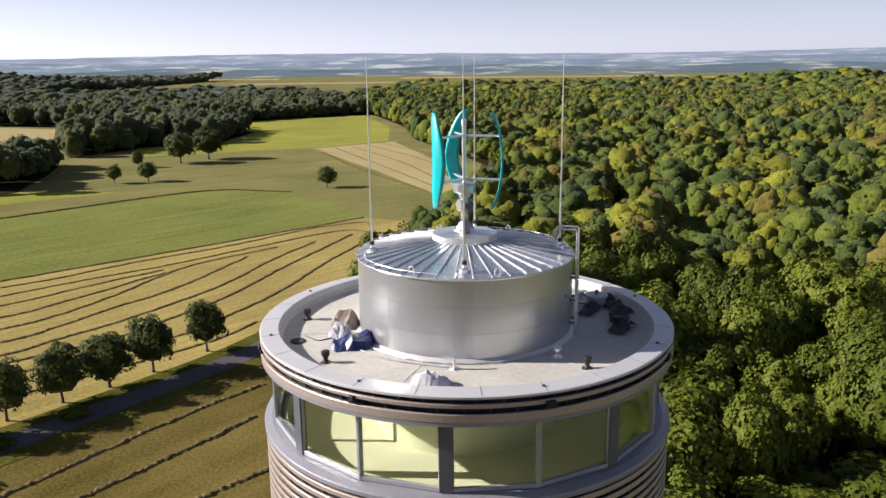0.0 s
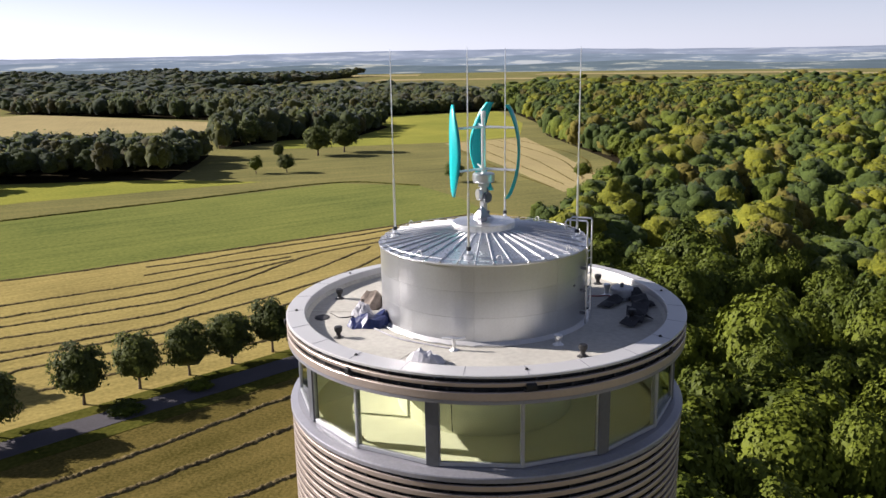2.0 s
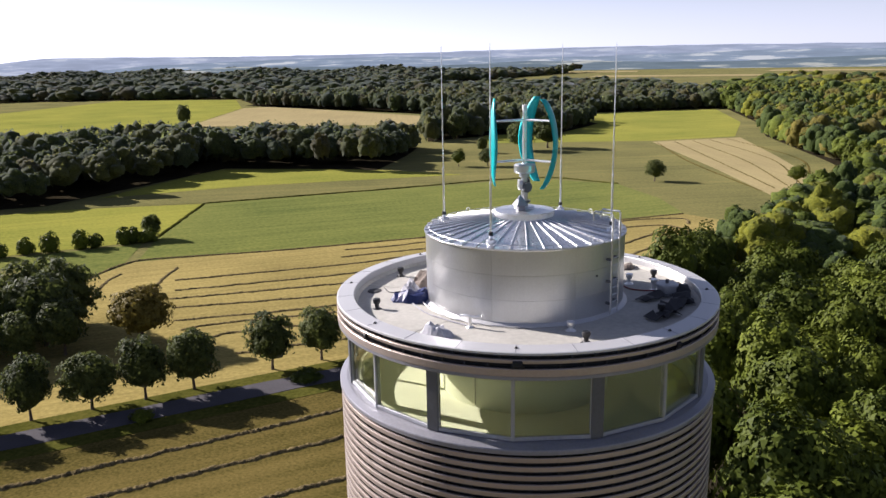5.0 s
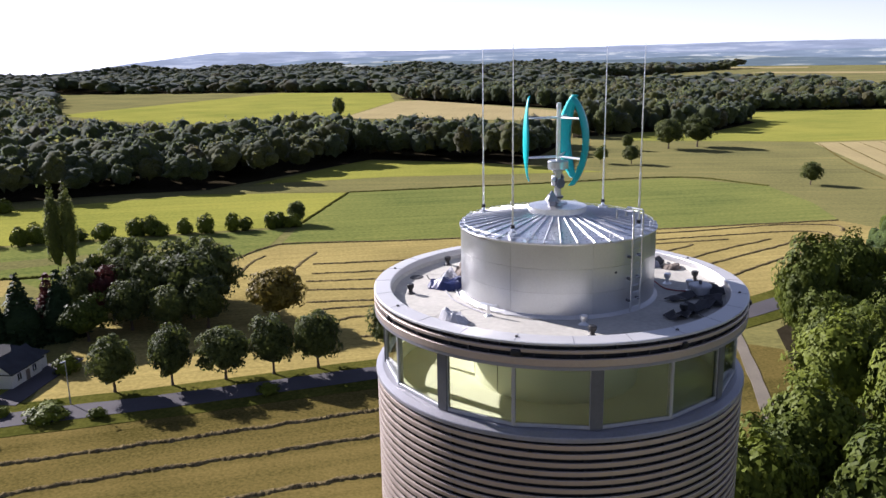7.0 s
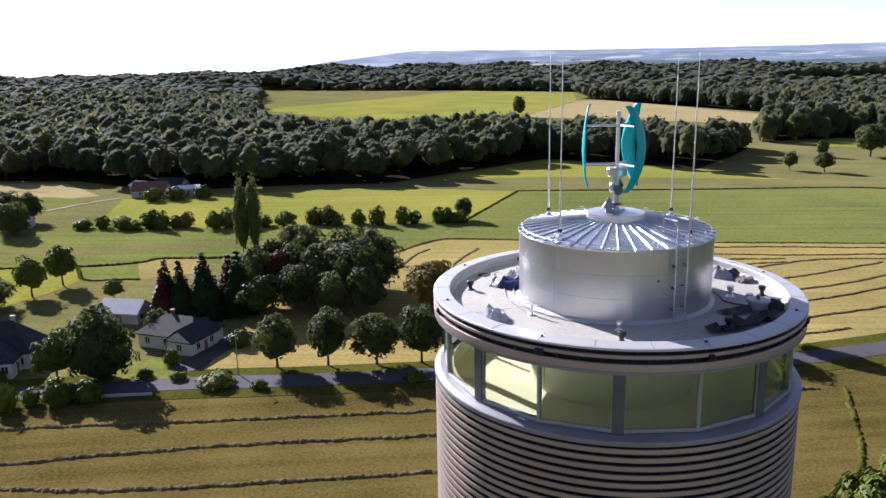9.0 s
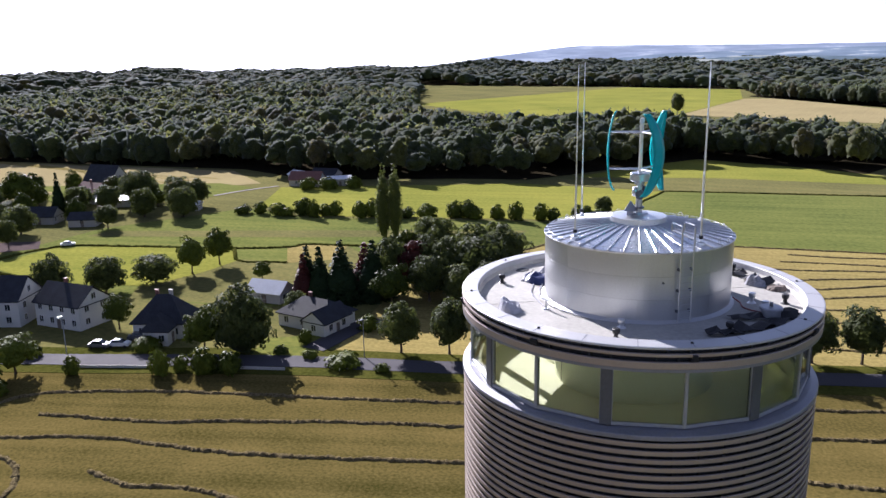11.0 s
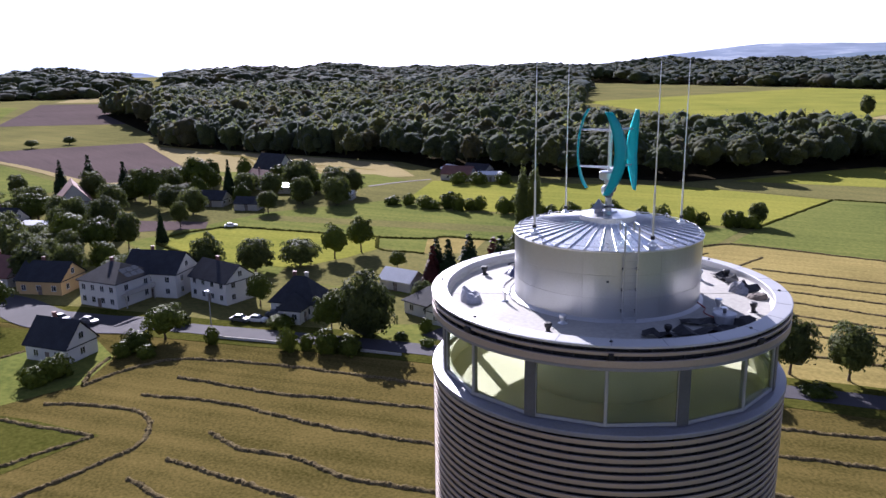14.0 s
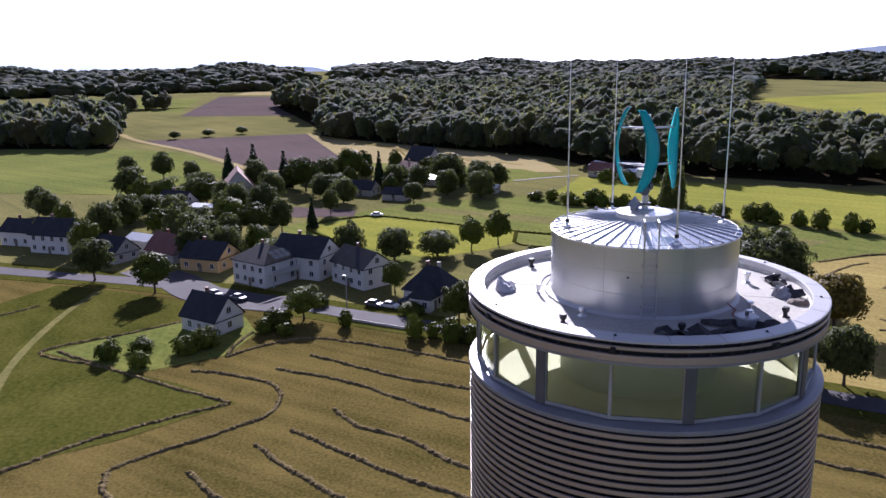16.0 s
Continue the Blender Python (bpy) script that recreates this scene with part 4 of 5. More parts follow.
part("rope_line", tube(bmesh.new(), [Vector((*p[:2], 0.02)) for p in spline([(-5.9, -1.4), (-5.3, -1.9), (-4.8, -1.6), (-4.3, -2.2)], 0.15)], 0.018, 6), BLACK, rope)
rope = thing("rope", "thick cable running along the drum's foot", "cable", UP)
part("rope_line", tube(bmesh.new(), [polar(4.25 + 0.03 * math.sin(a), a, 0.05) for a in range(-150, -62, 4)], 0.03, 6), COPING, rope)

# ---------------------------------------------------------------- trees
def ico(sub):
    bm = bmesh.new()
    bmesh.ops.create_icosphere(bm, subdivisions=sub, radius=1)
    v = np.array([p.co[:] for p in bm.verts])
    f = np.array([[q.index for q in t.verts] for t in bm.faces])
    bm.free()
    return v, f


ICO = {s: ico(s) for s in (1, 2, 3)}
rng = np.random.default_rng(5)


def lumpy(v, amp, freq, seed):
    o = Vector((seed * 7.3, seed * 3.1, seed * 1.7))
    k = np.array([1 + amp * noise.fractal(Vector(p) * freq + o, 0.9, 2.0, 3) for p in v])
    return v * k[:, None]


def merge(pieces):
    """One list of vertices and triangles out of several."""
    vs, fs, n = [], [], 0
    for v, f in pieces:
        vs.append(v), fs.append(f + n)
        n += len(v)
    return np.vstack(vs), np.vstack(fs)


def np_mesh(name, v, f, mat):
    me = bpy.data.meshes.new(name)
    me.vertices.add(len(v)), me.loops.add(f.size), me.polygons.add(len(f))
    me.vertices.foreach_set("co", np.ascontiguousarray(v, dtype=np.float32).ravel())
    me.loops.foreach_set("vertex_index", np.ascontiguousarray(f, dtype=np.int32).ravel())
    me.polygons.foreach_set("loop_start", np.arange(0, f.size, 3, dtype=np.int32))
    me.update(calc_edges=True)
    if mat:
        me.materials.append(mat)
    return me


def leaves(c, n, size, r, wild=0.32):
    """Leaf sprays: one ragged triangle at each place c, facing about n."""
    k = len(c)
    n = n + r.normal(0, wild, (k, 3))
    n /= np.linalg.norm(n, axis=1)[:, None] + 1e-9
    u = np.cross(n, r.normal(0, 1, (k, 3)))
    u /= np.linalg.norm(u, axis=1)[:, None] + 1e-9
    w = np.cross(n, u)
    s = size * r.uniform(0.55, 1.35, (k, 1))
    v = np.stack([c + u * s, c - u * s * 0.5 + w * s * r.uniform(0.5, 1.0, (k, 1)), c - u * s * 0.5 - w * s * r.uniform(0.5, 1.0, (k, 1)) + n * s * 0.25], 1).reshape(-1, 3)
    return v, np.arange(3 * k).reshape(-1, 3)


def crown_arrays(seed, clumps, per, size, tall=1.0, clump=0.27, core=2, low=0.65, body=0.66, wild=0.32):
    """A leafy crown of unit radius: clumps of leaf sprays on an uneven shell round a dark core, with gaps."""
    r = np.random.default_rng(seed)
    cs, ns = [], []
    for k in range(clumps):
        z = 1 - (k + 0.5) / clumps * (1 + low)
        a = k * 2.39996 + r.uniform(-0.5, 0.5)
        q = math.sqrt(max(0, 1 - min(1, abs(z)) ** 2))
        rad = r.uniform(0.56, 0.84) * (1 + 0.12 * math.sin(3 * a + seed))
        c = np.array([q * math.cos(a) * rad, q * math.sin(a) * rad, z * rad])
        s = clump * r.uniform(0.65, 1.3)
        d = r.normal(0, 1, (per, 3))
        d /= np.linalg.norm(d, axis=1)[:, None]
        d[:, 2] = np.where(d[:, 2] < -0.35, -d[:, 2], d[:, 2])
        p = c + d * s * r.uniform(0.7, 1.12, (per, 1)) * np.array([1, 1, 0.8])
        cs.append(p * np.array([1, 1, tall]))
        ns.append(0.6 * d + 0.65 * c / (np.linalg.norm(c) + 1e-6))
    pieces = [leaves(np.vstack(cs), np.vstack(ns), size, r, wild), (lumpy(ICO[core][0], 0.4, 1.5, seed) * np.array([body, body, body * tall]), ICO[core][1])]
    return merge(pieces)


def crown_mesh(name, mat, seed, clumps, per, size=0.075, tall=1.0, clump=0.27, wild=0.32):
    return np_mesh(name, *crown_arrays(seed, clumps, per, size, tall, clump, wild=wild), mat)


def trunk_mesh(name, seed, h, r, spread):
    """A tapered trunk with limbs, for a crown of unit radius centred at the height h."""
    q = random.Random(seed)
    bm = bmesh.new()
    tube(bm, [(0, 0, -0.1), (0.01, 0, 0.15 * h), (q.uniform(-0.05, 0.05), q.uniform(-0.05, 0.05), 0.6 * h), (q.uniform(-0.06, 0.06), q.uniform(-0.06, 0.06), h)], [r * 1.5, r, r * 0.8, r * 0.3], 7)
    for k in range(6):
        a = k * 60 + q.uniform(-20, 20)
        z0 = h * q.uniform(0.5, 0.8)
        tube(bm, [(0, 0, z0), polar(spread * 0.4, a, z0 + 0.25), polar(spread * 0.75, a + 10, z0 + 0.45 + q.uniform(0, 0.3))], [r * 0.5, r * 0.32, r * 0.1], 5)
    return mesh_of(name, bm, BARK)


CROWNS = {
    "round": [crown_mesh("crown", LEAF_DARK, s, 58, 85, 0.07, 1.05) for s in (1, 2, 3)],
    "light": [crown_mesh("crown", LEAF, s, 50, 80, 0.075) for s in (4, 5)],
    "wood": [crown_mesh("crown", LEAF, s, 54, 100, 0.060, 1.05, 0.25, 0.2) for s in (6, 7, 8, 9, 10)],
    "brown": [crown_mesh("crown", LEAF_BROWN, 11, 56, 85, 0.07)],
    "red": [crown_mesh("crown", LEAF_RED, 12, 48, 80, 0.075, 1.1)],
    "poplar": [crown_mesh("crown", LEAF_DARK, 13, 70, 70, 0.13, 4.2, 0.36)],
    "bush": [crown_mesh("crown", LEAF, s, 24, 50, 0.11, 0.8, 0.36) for s in (14, 15)],
}
TRUNK = trunk_mesh("trunk", 1, 1.55, 0.06, 1.0)


def conifer_mesh(seed, mat):
    r = np.random.default_rng(seed)
    cs, ns = [], []
    for k in range(40):
        t = k / 39
        boughs = max(2, int(9 * (1 - t)) + 1)
        for j in range(boughs):
            a = k * 2.4 + j * 6.283 / boughs + r.uniform(-0.2, 0.2)
            reach = ((1 - t) * 0.92 + 0.05) * r.uniform(0.75, 1.05)
            m = max(4, int(26 * (1 - t)))
            q = reach * r.uniform(0.35, 1.0, m)
            spread = r.normal(0, 0.10, m) * (1 - t + 0.3)
            p = np.stack([q * math.cos(a) - spread * math.sin(a), q * math.sin(a) + spread * math.cos(a), 0.22 + 3.7 * t - 0.30 * q + r.normal(0, 0.05, m)], 1)
            cs.append(p), ns.append(np.stack([np.full(m, math.cos(a)), np.full(m, math.sin(a)), np.full(m, 0.8)], 1))
    core = lumpy(ICO[2][0], 0.2, 1.5, seed)
    core = np.stack([core[:, 0] * 0.85 * (1 - core[:, 2]) * 0.6, core[:, 1] * 0.85 * (1 - core[:, 2]) * 0.6, 1.75 + core[:, 2] * 1.7], 1)
    v, f = merge([leaves(np.vstack(cs), np.vstack(ns), 0.12, r), (core, ICO[2][1])])
    return np_mesh("crown", v, f, mat)


CONIFER = [conifer_mesh(31, NEEDLE), conifer_mesh(32, NEEDLE), conifer_mesh(33, LEAF_RED)]
SHORT_TRUNK = mesh_of("trunk", tube(bmesh.new(), [(0, 0, -0.05), (0, 0, 0.4)], [0.09, 0.07], 7), BARK)


def tree(kind, x, y, height, width, label, group="", category="tree", stem=None):
    """A tree of that height and crown width, standing at (x, y)."""
    e = thing("tree" if category == "tree" else "bush", label, category, pose(x, y, 0, 0, 0, random.uniform(0, 360)), group)
    rx = width / 2
    if kind == "conifer" or kind == "red_conifer":
        c = part("crown", CONIFER[2] if kind == "red_conifer" else random.choice(CONIFER[:2]), None, e)
        c.scale = (rx * 1.18, rx * 1.18, height / 4.0)
        t = part("trunk", SHORT_TRUNK, None, e)
        t.scale = (rx, rx, height / 4.0)
        return e
    c = part("crown", random.choice(CROWNS[kind]), None, e)
    tall = {"poplar": 4.2, "bush": 0.8}.get(kind, 1.03)
    stem = (0.22 if kind != "bush" else 0.0) * height if stem is None else stem
    rz = (height - stem) / (1.62 * tall) if kind != "bush" else height / (1.5 * tall)
    c.scale = (rx, rx, rz)
    c.location = (0, 0, height - rz * tall * 0.96)
    if kind != "bush":
        t = part("trunk", TRUNK, None, e)
        k = c.location.z / 1.55
        t.scale = (rx * 0.9, rx * 0.9, k)
    return e


for x, y in ((-105.5, 38), (-100, 45.5), (-94.5, 52.5), (-89.5, 59), (-85, 65.5), (-78.5, 78.5), (-73, 86), (-67.5, 93), (-62.5, 99.5), (-57.5, 106.5), (-51, 117)):
    tree("round", x, y, random.uniform(9.6, 10.8), random.uniform(8.0, 9.4), "compact dark green roadside tree on mown grass", "roadside trees")
tree("brown", -111, 79, 12.5, 12.8, "broad bronze green tree on the hay field")
for x, y, h in ((-192, 74, 21), (-190, 77, 21.5)):
    tree("poplar", x, y, h, 4.4, "tall slender dark poplar behind gardens", "poplars", stem=1.0)
for k, x, y, h, w in (("conifer", -148, 34.5, 13, 8), ("red_conifer", -146.5, 33, 11.5, 7), ("conifer", -145, 36.5, 13, 8), ("conifer", -143, 41, 14.5, 10.5), ("red_conifer", -143.5, 47, 13, 9), ("conifer", -141, 48, 14, 10), ("conifer", -303, -8, 15, 6), ("conifer", -322, -62, 17, 9), ("conifer", -312, -48, 15, 8), ("conifer", -225, -31, 10, 4), ("conifer", -318, -72, 16, 8), ("conifer", -232, -44, 9, 4)):
    tree(k, x, y, h, w, "dark pointed conifer beside village gardens" if k == "conifer" else "reddish brown conifer beside village gardens", "conifers")
for k, x, y, h, w, lab in (
        ("round", -146, 68, 15, 12, "tall dark deciduous tree in a garden"), ("round", -139, 80, 14, 12, "large dark deciduous tree behind the bungalow"), ("round", -131, 78, 15, 13, "large dark deciduous tree behind the bungalow"), ("round", -128, 70, 15, 14, "large dark deciduous tree behind the bungalow"), ("round", -137, 74, 15, 12, "large dark deciduous tree behind the bungalow"), ("round", -150, 68, 16, 11, "tall dark deciduous tree in a garden"),
        ("round", -132, 58, 11, 10, "dark deciduous garden tree"), ("round", -124, 62, 10, 9, "dark deciduous garden tree"), ("round", -144, 54, 13, 10, "dark deciduous garden tree"), ("round", -120, 68, 11, 10, "dark deciduous tree at the field edge"), ("round", -135, 66, 14, 11, "large dark deciduous garden tree"), ("red", -142, 60, 12, 10, "copper beech with dark red leaves"), ("light", -133, 49, 10, 9.5, "round light green garden tree"), ("light", -152, 62, 13, 8, "yellow green garden tree below poplars"), ("round", -140, 63, 13, 9, "dark deciduous garden tree"),
        ("light", -125.5, 5.5, 9, 8, "light green tree beside the villa"), ("light", -186.5, 16, 10, 8, "old fruit tree in the bright meadow"), ("light", -192, 24.5, 10.5, 8, "old fruit tree in the bright meadow"),
        ("round", -63, 322, 9, 9, "lone round tree on open pasture"), ("light", -7, 335, 8, 8, "small tree at the stubble field's edge"), ("light", -132.5, -27, 7.5, 8.5, "small green tree beside the road"), ("light", -157, -64, 10.5, 10, "light green tree beside the road"), ("round", -170, -82, 11, 10, "dark tree beside the road"),
        ("light", 13, 352, 17, 9, "tall light green tree beside the far road"), ("light", 17, 342, 18, 9, "tall light green tree beside the far road"), ("round", 22, 330, 17, 10, "tall tree beside the far road"),
        ("round", -150, 430, 18, 19, "large round tree at the wood's edge"), ("light", -165, 338, 9, 7, "small tree on open pasture"), ("round", -151, 343, 9, 9, "small tree on open pasture"), ("round", -177, 395, 9, 6, "small tree on open pasture"), ("round", -226, 464, 16, 17, "round tree before the small wood"), ("round", -160, 412, 17, 17, "large round tree at the wood's edge"),
        ("round", -497, 492, 18, 13, "lone tree on a far field"), ("round", -184, 152, 7.5, 7, "small tree at the end of the hedge"), ("round", -158, -14, 7, 6, "garden tree before a white house"), ("light", -149, -7, 7.5, 6, "yellow green garden tree before the villa"),
        ("light", -214, -48, 11, 11, "light green tree behind village houses"), ("light", -222, -56, 12, 11, "light green tree behind village houses"), ("round", -218, -40, 11, 8, "dark tree behind village houses"), ("round", -246, -26, 9, 6, "dark upright garden tree"),
        ("round", -285, -104, 13, 13, "dark tree beside village sheds"), ("round", -262, -130, 10, 9, "tree on the village meadow"), ("round", -250, -122, 10, 10, "tree on the village meadow"), ("round", -300, 20, 14, 14, "dark tree among village sheds"), ("light", -296, -38, 14, 12, "tall tree among village houses"), ("light", -318, -20, 15, 13, "tall tree among village houses"),
        ("round", -300, -58, 13, 11, "dark tree among village houses"), ("round", -285, 32, 12, 12, "dark tree beside the white roofed shed"), ("round", -288, 40, 10, 9, "dark tree beside the white roofed shed"), ("round", -292, 8, 10, 10, "dark tree among village sheds"), ("round", -262, 4, 8, 8, "round tree beside sheds"), ("round", -340, -105, 12, 11, "dark tree beyond the village"), ("round", -355, -125, 9, 9, "dark tree beyond the village"),
        ("round", -136, 28, 6, 6, "shrubby tree behind the bungalow"), ("light", -170, 30, 5, 5, "small tree in a back garden")):
    tree(k, x, y, h, w, lab)
tree("round", -122, 12, 12.5, 12.5, "large dark tree beside the road", stem=0.6)
for x, y, h, w in ((-118.5, -4, 4.5, 4), (-115, 3, 4.5, 5), (-112.5, 7, 4, 5), (-118, -0.5, 3, 3), (-126.5, -18, 3.6, 3), (-128, -32, 3.6, 6), (-118, -45, 4, 6), (-115, -48, 3.2, 5), (-109, -55, 3, 4), (-114, -62, 3.6, 5), (-118, -57, 2.4, 5), (-125, -34.5, 3, 4), (-120, 24, 3, 3), (-117, 18, 1.6, 3), (-112, 22, 1.4, 3), (-141, -24, 2.4, 4), (-143, -2, 3, 4), (-133, -4, 2.5, 6), (-121, 38, 3, 5), (-147, 12, 3, 4), (-99, 31, 1.5, 3), (-84, 53, 1.6, 4), (-123, -30, 2.5, 4), (-105, 26, 2.2, 7), (-70, 77, 1.6, 6), (-63, 88, 1.6, 5), (-300, 88, 5, 8), (-296, 96, 5, 8), (-292, 106, 5, 7)):
    tree("bush", x, y, h, w, "rounded green garden bush" if x < -100 else "low green roadside bush", "bushes", "bush")
for x, y in ((-183, -40), (-189, -52), (-176, -34), (-204, -66), (-212, -70), (-225, -78), (-236, -92), (-246, -96), (-270, -96), (-276, -74), (-280, -50), (-296, -78), (-306, -84), (-310, -30), (-300, -24), (-326, -46), (-334, -28), (-332, 0), (-338, 22), (-316, 20), (-312, 0), (-296, 26), (-278, -30), (-268, -22), (-254, -50), (-240, -62), (-222, -95), (-230, -110), (-182, 6), (-180, -6), (-344, -46), (-330, -90), (-199, -60), (-194, -44), (-208, -54), (-216, -62), (-230, -66), (-242, -78), (-251, -88), (-259, -60), (-266, -66), (-274, -88), (-284, -80), (-290, -92), (-298, -66), (-304, -44), (-292, -20), (-282, -4), (-302, -2), (-322, -14), (-326, 14), (-312, 26), (-340, -14), (-276, 18), (-268, 30), (-187, -61), (-196, -92), (-213, -108), (-174, -18)):
    tree(random.choice(("round", "round", "light")), x, y, random.uniform(6, 12), random.uniform(7, 12), "garden tree among village houses", "village trees", stem=0.9)
k = 0
for p in spline([(-262, 52), (-243, 70), (-222, 98), (-202, 124), (-181, 148)], 4.2):
    k += 1
    if k % 7 != 3:
        tree("bush", p.x + random.uniform(-2, 2), p.y + random.uniform(-2, 2), random.uniform(3, 6), random.uniform(4.5, 7.5), "dark hedge bush between two pastures", "hedge bushes", "bush")

# ---------------------------------------------------------------- woods
WOOD_EAST = [(110, 26), (60, 30), (26, 34), (8, 38), (-5, 41), (-7, 56), (-5, 70), (-2, 81), (-5, 89), (-11, 103), (-24, 132), (-18, 165), (-6, 215), (14, 285), (22, 345), (0, 420), (-38, 535), (-54, 640), (-98, 795), (-150, 1000), (-100, 1450), (900, 1450), (1200, 400), (420, 60)]
WOOD_NORTH = [(-650, 752), (-480, 735), (-294, 650), (-226, 706), (-104, 800), (-150, 1000), (-300, 1250), (-760, 1150)]
WOOD_WEST = [(-197, 311), (-212, 310), (-276, 291), (-269, 180), (-292, 152), (-318, 108), (-345, 92), (-378, 82), (-434, 30), (-511, -44), (-560, -45), (-823, -105), (-1300, -60), (-2450, -60), (-2450, 1100), (-1300, 640), (-810, 396), (-570, 272), (-420, 268), (-352, 342), (-300, 395), (-226, 408), (-212, 368)]
WOOD_SMALL = [(-300, 560), (-236, 440), (-214, 492), (-172, 520), (-168, 600), (-205, 655), (-250, 620)]
WOOD_FAR = [(-2450, 1100), (-1300, 640), (-940, 830), (-766, 880), (-650, 770), (-760, 1150), (-700, 2300), (-2450, 2300)]
WOOD_SOUTH = [(-467, -165), (-482, -236), (-540, -360), (-720, -360), (-600, -195)]
FAR_WOODS = []
for x, y, w, d, a in ((-1500, -330, 90, 260, 10), (-1150, -480, 60, 200, 20), (-820, -240, 25, 50, 20)):
    m = pose(x, y, 0, 0, 0, a)
    FAR_WOODS.append([tuple((m @ Vector((w * math.cos(k * 0.524) * 0.6, d * math.sin(k * 0.524) * (0.8 + 0.3 * math.sin(k * 2.1)), 0)))[:2]) for k in range(12)])
sector = lambda r, yaws: [(-r * math.sin(radians(a)), r * math.cos(radians(a))) for a in yaws]
FAR_WOODS.append(sector(1190, (95, 99, 104, 109, 117)) + sector(2250, (117, 109, 104, 99, 95)))
RINGS = ((0, 150, 8.7, None), (150, 420, 10.6, 3), (420, 1000, 12.0, 2), (1000, 3400, 26.0, 1))


def billows(seed, count, fine, sprays, size):
    """A broad crown of unit radius for the woods: rounded boughs over a domed body, with loose leaf sprays on them."""
    r = np.random.default_rng(seed)

    def upper(v, f, low):
        return v, f[v[f].mean(1)[:, 2] > low]
    pieces = [upper(lumpy(ICO[2][0], 0.35, 1.4, seed) * np.array([0.80, 0.80, 0.84]), ICO[2][1], -0.5)]
    cs, ns = [], []
    for k in range(count):
        z = 1 - (k + 0.5) / count * 1.3
        a = k * 2.39996 + r.uniform(-0.5, 0.5)
        q = math.sqrt(max(0, 1 - z * z))
        c = np.array([q * math.cos(a), q * math.sin(a), z]) * r.uniform(0.56, 0.80)
        s = r.uniform(0.24, 0.44) * (1.0 if count > 9 else 1.25)
        v, f = ICO[fine]
        v, f = upper(lumpy(v, 0.6, 2.1, seed + 17 * k) * s * np.array([1, 1, 0.85]), f, -0.35 * s)
        pieces.append((v + c, f))
        if sprays:
            d = r.normal(0, 1, (sprays, 3))
            d /= np.linalg.norm(d, axis=1)[:, None]
            d[:, 2] = np.where(d[:, 2] < -0.2, -d[:, 2], d[:, 2])
            cs.append(c + d * s * r.uniform(0.85, 1.12, (sprays, 1)))
            ns.append(d)
    if sprays:
        pieces.append(leaves(np.vstack(cs), np.vstack(ns), size, r, 0.3))
    return merge(pieces)


LUMPS = {3: [billows(q + 60, 13, 2, 14, 0.075) for q in range(10)], 2: [billows(q + 80, 8, 1, 6, 0.12) for q in range(8)], 1: [billows(q + 90, 5, 1, 0, 0.2) for q in range(6)]}


def seen(x, y):
    yaw = math.degrees(math.atan2(-x, y))
    return (-34 if math.hypot(x, y) > 320 else -80) < yaw < 120


